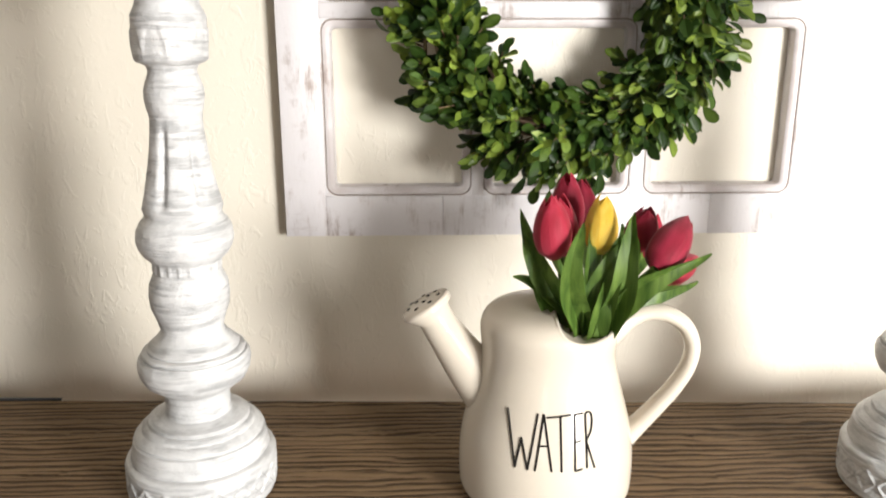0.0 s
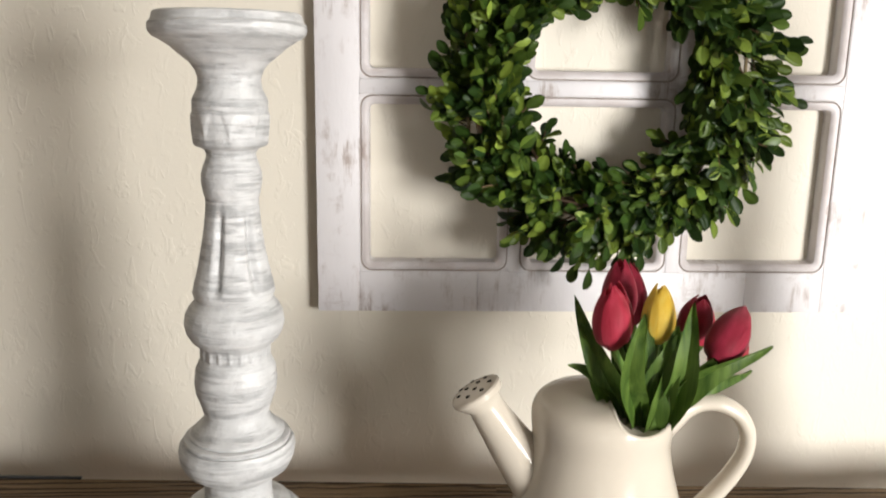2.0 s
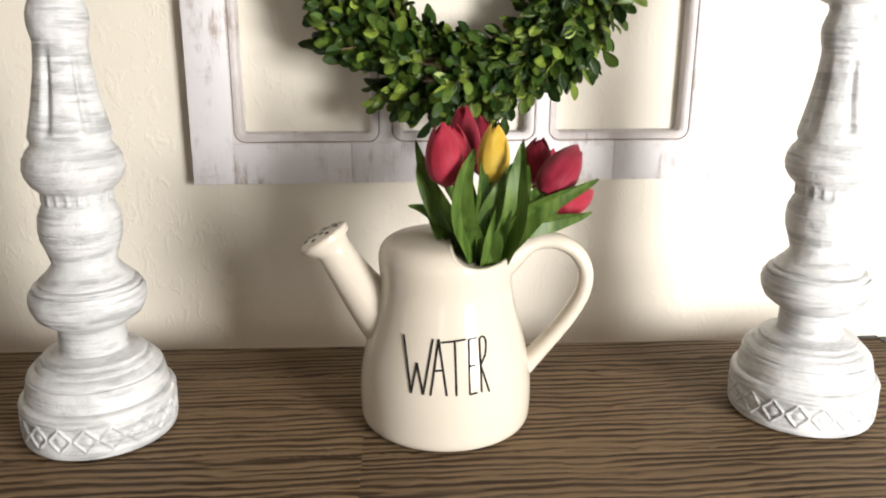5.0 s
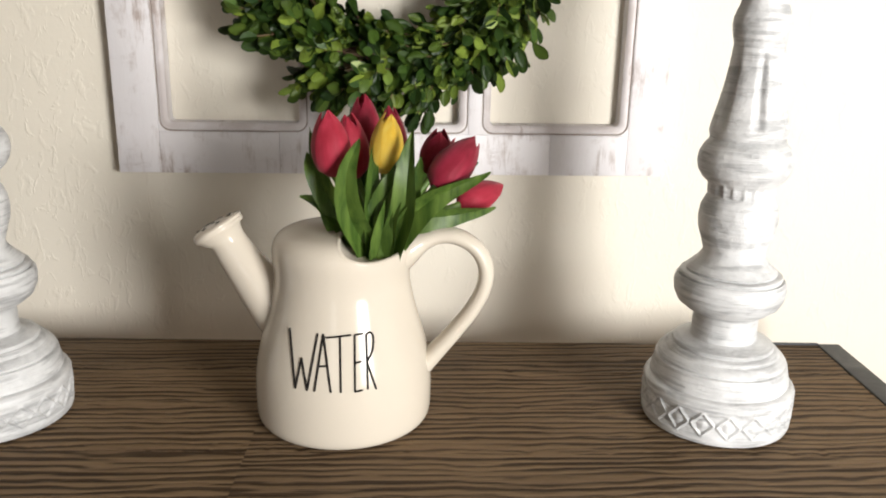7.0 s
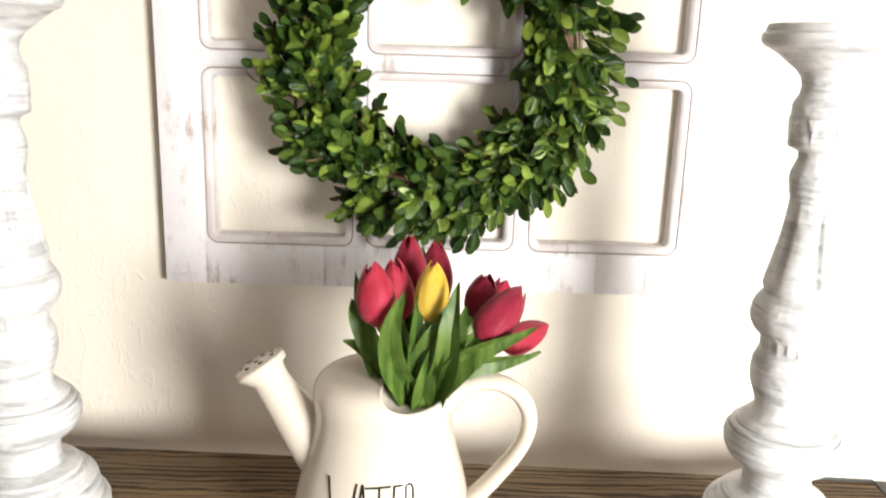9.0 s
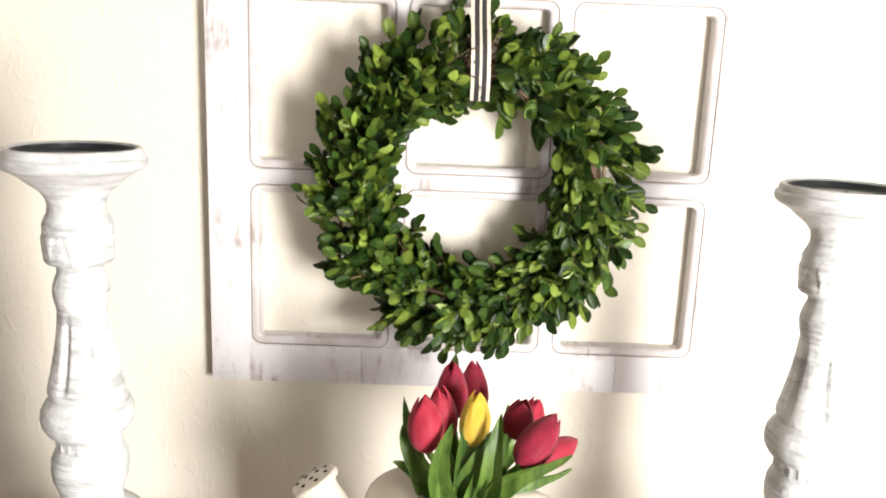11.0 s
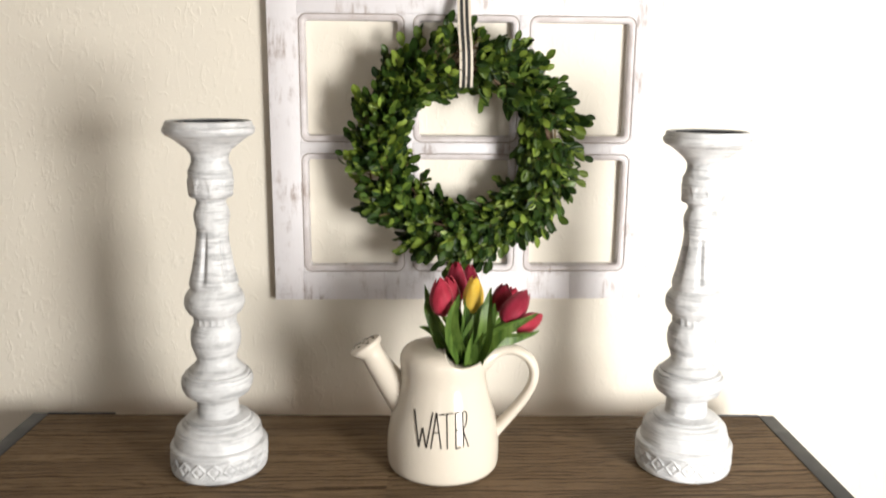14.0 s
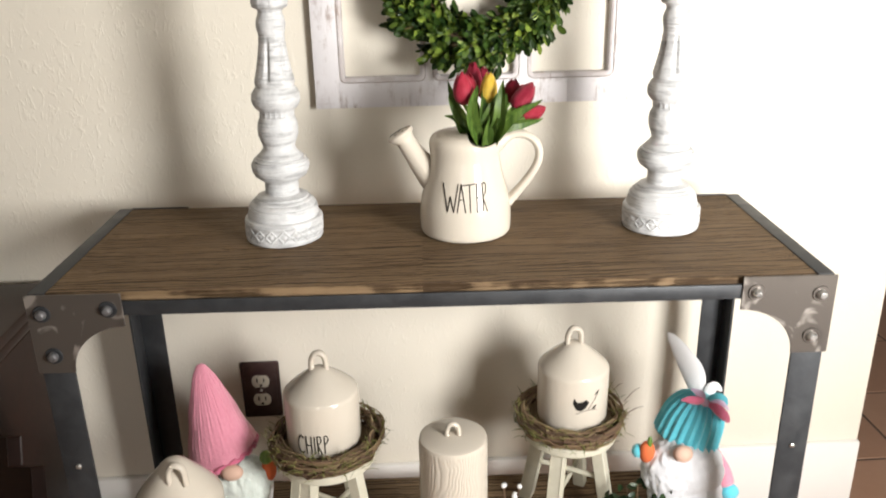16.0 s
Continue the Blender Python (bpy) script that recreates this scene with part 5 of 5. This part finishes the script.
tilt2 = Vector((0.32, 0.05, 1.0)).to_track_quat("Z", "Y").to_matrix().to_4x4()
doll("plush_doll", (0.443, 0.573, S0), "plush doll with turquoise knitted cap, rabbit ears and white beard", [
    (knit_cap((-0.002, 0.002, 0.166), 0.0485, 0.084, tilt2), TURQUOISE),
    (shaggy((-0.012, -0.026, 0.126), 0.060, (1.12, 0.8, 1.05), 2, 0.05), FUR),
    (shaggy((-0.006, -0.034, 0.078), 0.054, (1.15, 0.8, 1.0), 5, 0.05), FUR),
    (shaggy((0.012, 0.010, 0.054), 0.058, (1.0, 0.9, 1.0), 6, 0.03), PINK),
    (ball((-0.026, -0.060, 0.180), 0.0135, (1.15, 0.9, 1.05)), SKIN),
    (ear([((0.026, 0.028, 0.222), 0.6), ((0.022, 0.045, 0.258), 1.15), ((0.004, 0.060, 0.292), 0.9), ((-0.012, 0.068, 0.317), 0.5), ((-0.020, 0.070, 0.328), 0.12)], 0.016), FELT),
    (ear([((0.036, 0.02, 0.222), 0.6), ((0.048, 0.03, 0.240), 1.0), ((0.062, 0.04, 0.236), 0.5), ((0.070, 0.042, 0.228), 0.15)], 0.013), FELT),
    (ear([((0.014, -0.026, 0.250), 0.3), ((0.002, -0.034, 0.259), 1.0), ((-0.016, -0.034, 0.262), 0.8), ((-0.026, -0.030, 0.259), 0.2)], 0.0075), ROSE),
    (ear([((0.014, -0.026, 0.250), 0.3), ((0.006, -0.026, 0.266), 1.0), ((-0.008, -0.022, 0.274), 0.3)], 0.0065), LILAC),
    (ear([((0.016, -0.028, 0.250), 0.3), ((0.028, -0.040, 0.248), 1.0), ((0.042, -0.044, 0.234), 0.9), ((0.050, -0.042, 0.222), 0.3)], 0.0080), ROSE),
    (ear([((0.016, -0.024, 0.252), 0.3), ((0.030, -0.030, 0.262), 1.0), ((0.044, -0.028, 0.256), 0.7), ((0.052, -0.026, 0.244), 0.2)], 0.0080), TURQUOISE),
    (ear([((0.016, -0.028, 0.250), 0.3), ((0.034, -0.036, 0.256), 0.8), ((0.052, -0.034, 0.240), 0.2)], 0.0060), LILAC),
    (ball((0.015, -0.029, 0.251), 0.0062, (1.2, 0.8, 1.0)), LILAC),
    (ball((-0.074, -0.030, 0.166), 0.015, (0.85, 0.7, 1.35)), ORANGE),
    (ball((-0.072, -0.034, 0.186), 0.007, (0.6, 0.6, 1.6)), BLADE),
    (ball((-0.086, -0.022, 0.163), 0.012, (0.9, 0.9, 1.0)), TURQUOISE),
    (tube(smooth_path([(0.044, 0.0, 0.136, 0.016), (0.060, -0.012, 0.110, 0.016), (0.068, -0.02, 0.088, 0.015)], 6), 16), PINK),
    (ball((0.074, -0.024, 0.074), 0.016, (1, 0.8, 0.9)), TURQUOISE)])

# greenery and beaded stems
gr = thing("greenery", (0.350, 0.495, S0), "small dark green artificial greenery clump on the shelf", "greenery")
g = random.Random(21)
bm, stems = bmesh.new(), bmesh.new()
for k in range(210):
    a, q = g.uniform(0, 2 * math.pi), 0.056 * math.sqrt(g.random())
    p = Vector((q * math.cos(a), q * math.sin(a), g.uniform(0.02, 0.116)))
    tmp = bmesh.new()
    tmp.from_mesh(leaf_kinds[g.randrange(4)])
    bmesh.ops.transform(tmp, matrix=Matrix.Translation(p) @ Euler((g.uniform(-1, 1), g.uniform(-1, 1), g.uniform(0, 6.3))).to_matrix().to_4x4() @ Matrix.Scale(1.1, 4), verts=tmp.verts[:])
    t2 = bpy.data.meshes.new("tmp")
    tmp.to_mesh(t2)
    tmp.free()
    bm.from_mesh(t2)
    bpy.data.meshes.remove(t2)
    if k % 6 == 0:
        tube([(0, 0, 0.0, 0.0012), (*(p * 0.6), 0.001), (*p, 0.0006)], 5, stems)
part("foliage", bm, GREEN, gr)["kind"] = "stuff"
part("stems", stems, TWIG, gr)["kind"] = "stuff"
bead = thing("beaded_stems", (0.140, 0.505, S0), "white pearl beads on thin wire stems", "ornament")
for k in range(9):
    a, q = k * 0.9, 0.010 + 0.012 * (k % 3) / 2
    top = Vector((q * math.cos(a), q * math.sin(a), 0.104 + 0.012 * (k % 4)))
    st = part("wire", tube([(0, 0, 0, 0.0008), (*(top * 0.6), 0.0008), (*top, 0.0008)], 5), TWIG, bead)
    part("pearl", ball(top, 0.0042, u=12, v=8), PEARL, st)

# ---- dark side cabinet ----
cab = thing("side_cabinet", Matrix.Translation((-0.93, 0.588, 0)) @ Matrix.Diagonal((1, 1, 1.025, 1)), "dark mahogany side cabinet with moulded top and stepped base", "cabinet")
part("top", box((-0.30, -0.195, 0.622), (0.306, 0.212, 0.640), 0.003), MAHOGANY, cab)
part("top_moulding", box((-0.29, -0.185, 0.600), (0.302, 0.205, 0.6215), 0.007, 3), MAHOGANY, cab)
steps = [(0.195, 0.5995), (0.195, 0.0), (0.11, 0.0), (0.10, 0.12), (0.07, 0.20), (0.09, 0.26), (0.035, 0.31), (0.055, 0.375), (-0.01, 0.42), (0.005, 0.465), (-0.05, 0.50), (-0.165, 0.52), (-0.165, 0.5995)]
panel = prism(steps, -0.012, 0.012, 0.002)
bmesh.ops.transform(panel, matrix=Matrix.Translation((0.286, 0, 0)) @ Matrix(((0, 1, 0, 0), (1, 0, 0, 0), (0, 0, 1, 0), (0, 0, 0, 1))), verts=panel.verts[:])
bmesh.ops.recalc_face_normals(panel, faces=panel.faces[:])
part("side_panel", panel, MAHOGANY, cab, "reddish side panel with stepped carved edge", smooth=False)
part("front_panel", box((-0.26, -0.172, 0.47), (0.2345, -0.150, 0.5995), 0.003), MAHOGANY, cab)
part("back_panel", box((-0.26, 0.18, 0.02), (0.2345, 0.195, 0.5995), 0.002), MAHOGANY, cab)
for sx in (-1, 1):
    for sy in (-1,):
        prof = [(0, 0), (0.020, 0), (0.026, 0.010), (0.022, 0.030), (0.016, 0.06), (0.018, 0.12), (0.026, 0.20), (0.018, 0.27), (0.030, 0.30), (0.024, 0.33), (0.036, 0.345), (0.020, 0.372), (0.038, 0.40), (0.024, 0.425), (0.040, 0.455), (0.040, 0.4695), (0, 0.4695)]
        part("leg", lathe(prof, 32), MAHOGANY, cab, "turned stepped leg", at=Matrix.Translation((sx * 0.235, sy * 0.150 + 0.015, 0)))

# ---- single pieces: wreath leaves, floor tiles ----
for m, k in single:
    lf = new("leaf", leaf_kinds[k])
    lf.parent = wreath
    lf.matrix_local = m
floor = bpy.data.objects["floor"]
tile_me = mesh_of("tile", box((-0.1445, -0.1445, -0.004), (0.1445, 0.1445, 0.0), 0.002, 1), TILE)
P = 0.296
field = bmesh.new()
for i in range(-6, 15):
    for j in range(-4, 18):
        x, y = 0.60 - 0.148 + P * (i - 4), 1.06 - 0.148 + P * (j - 8)
        if x < -2.2 or x > 3.4 or y < -2.5 or y > 3.4 or (y > 0.85 and x < 0.9) or (x > 1.9 and y < 0.2):
            continue
        if -1.0 < x < 2.0 and -1.3 < y < 2.6:
            tl = new("tile", tile_me)
            tl.parent = floor
            tl.location = (x, y, 0)
        else:
            box((x - 0.1445, y - 0.1445, -0.004), (x + 0.1445, y + 0.1445, 0.0), bm=field)
part("tile_field", field, TILE, floor, "terracotta floor tiles", smooth=False)["kind"] = "stuff"
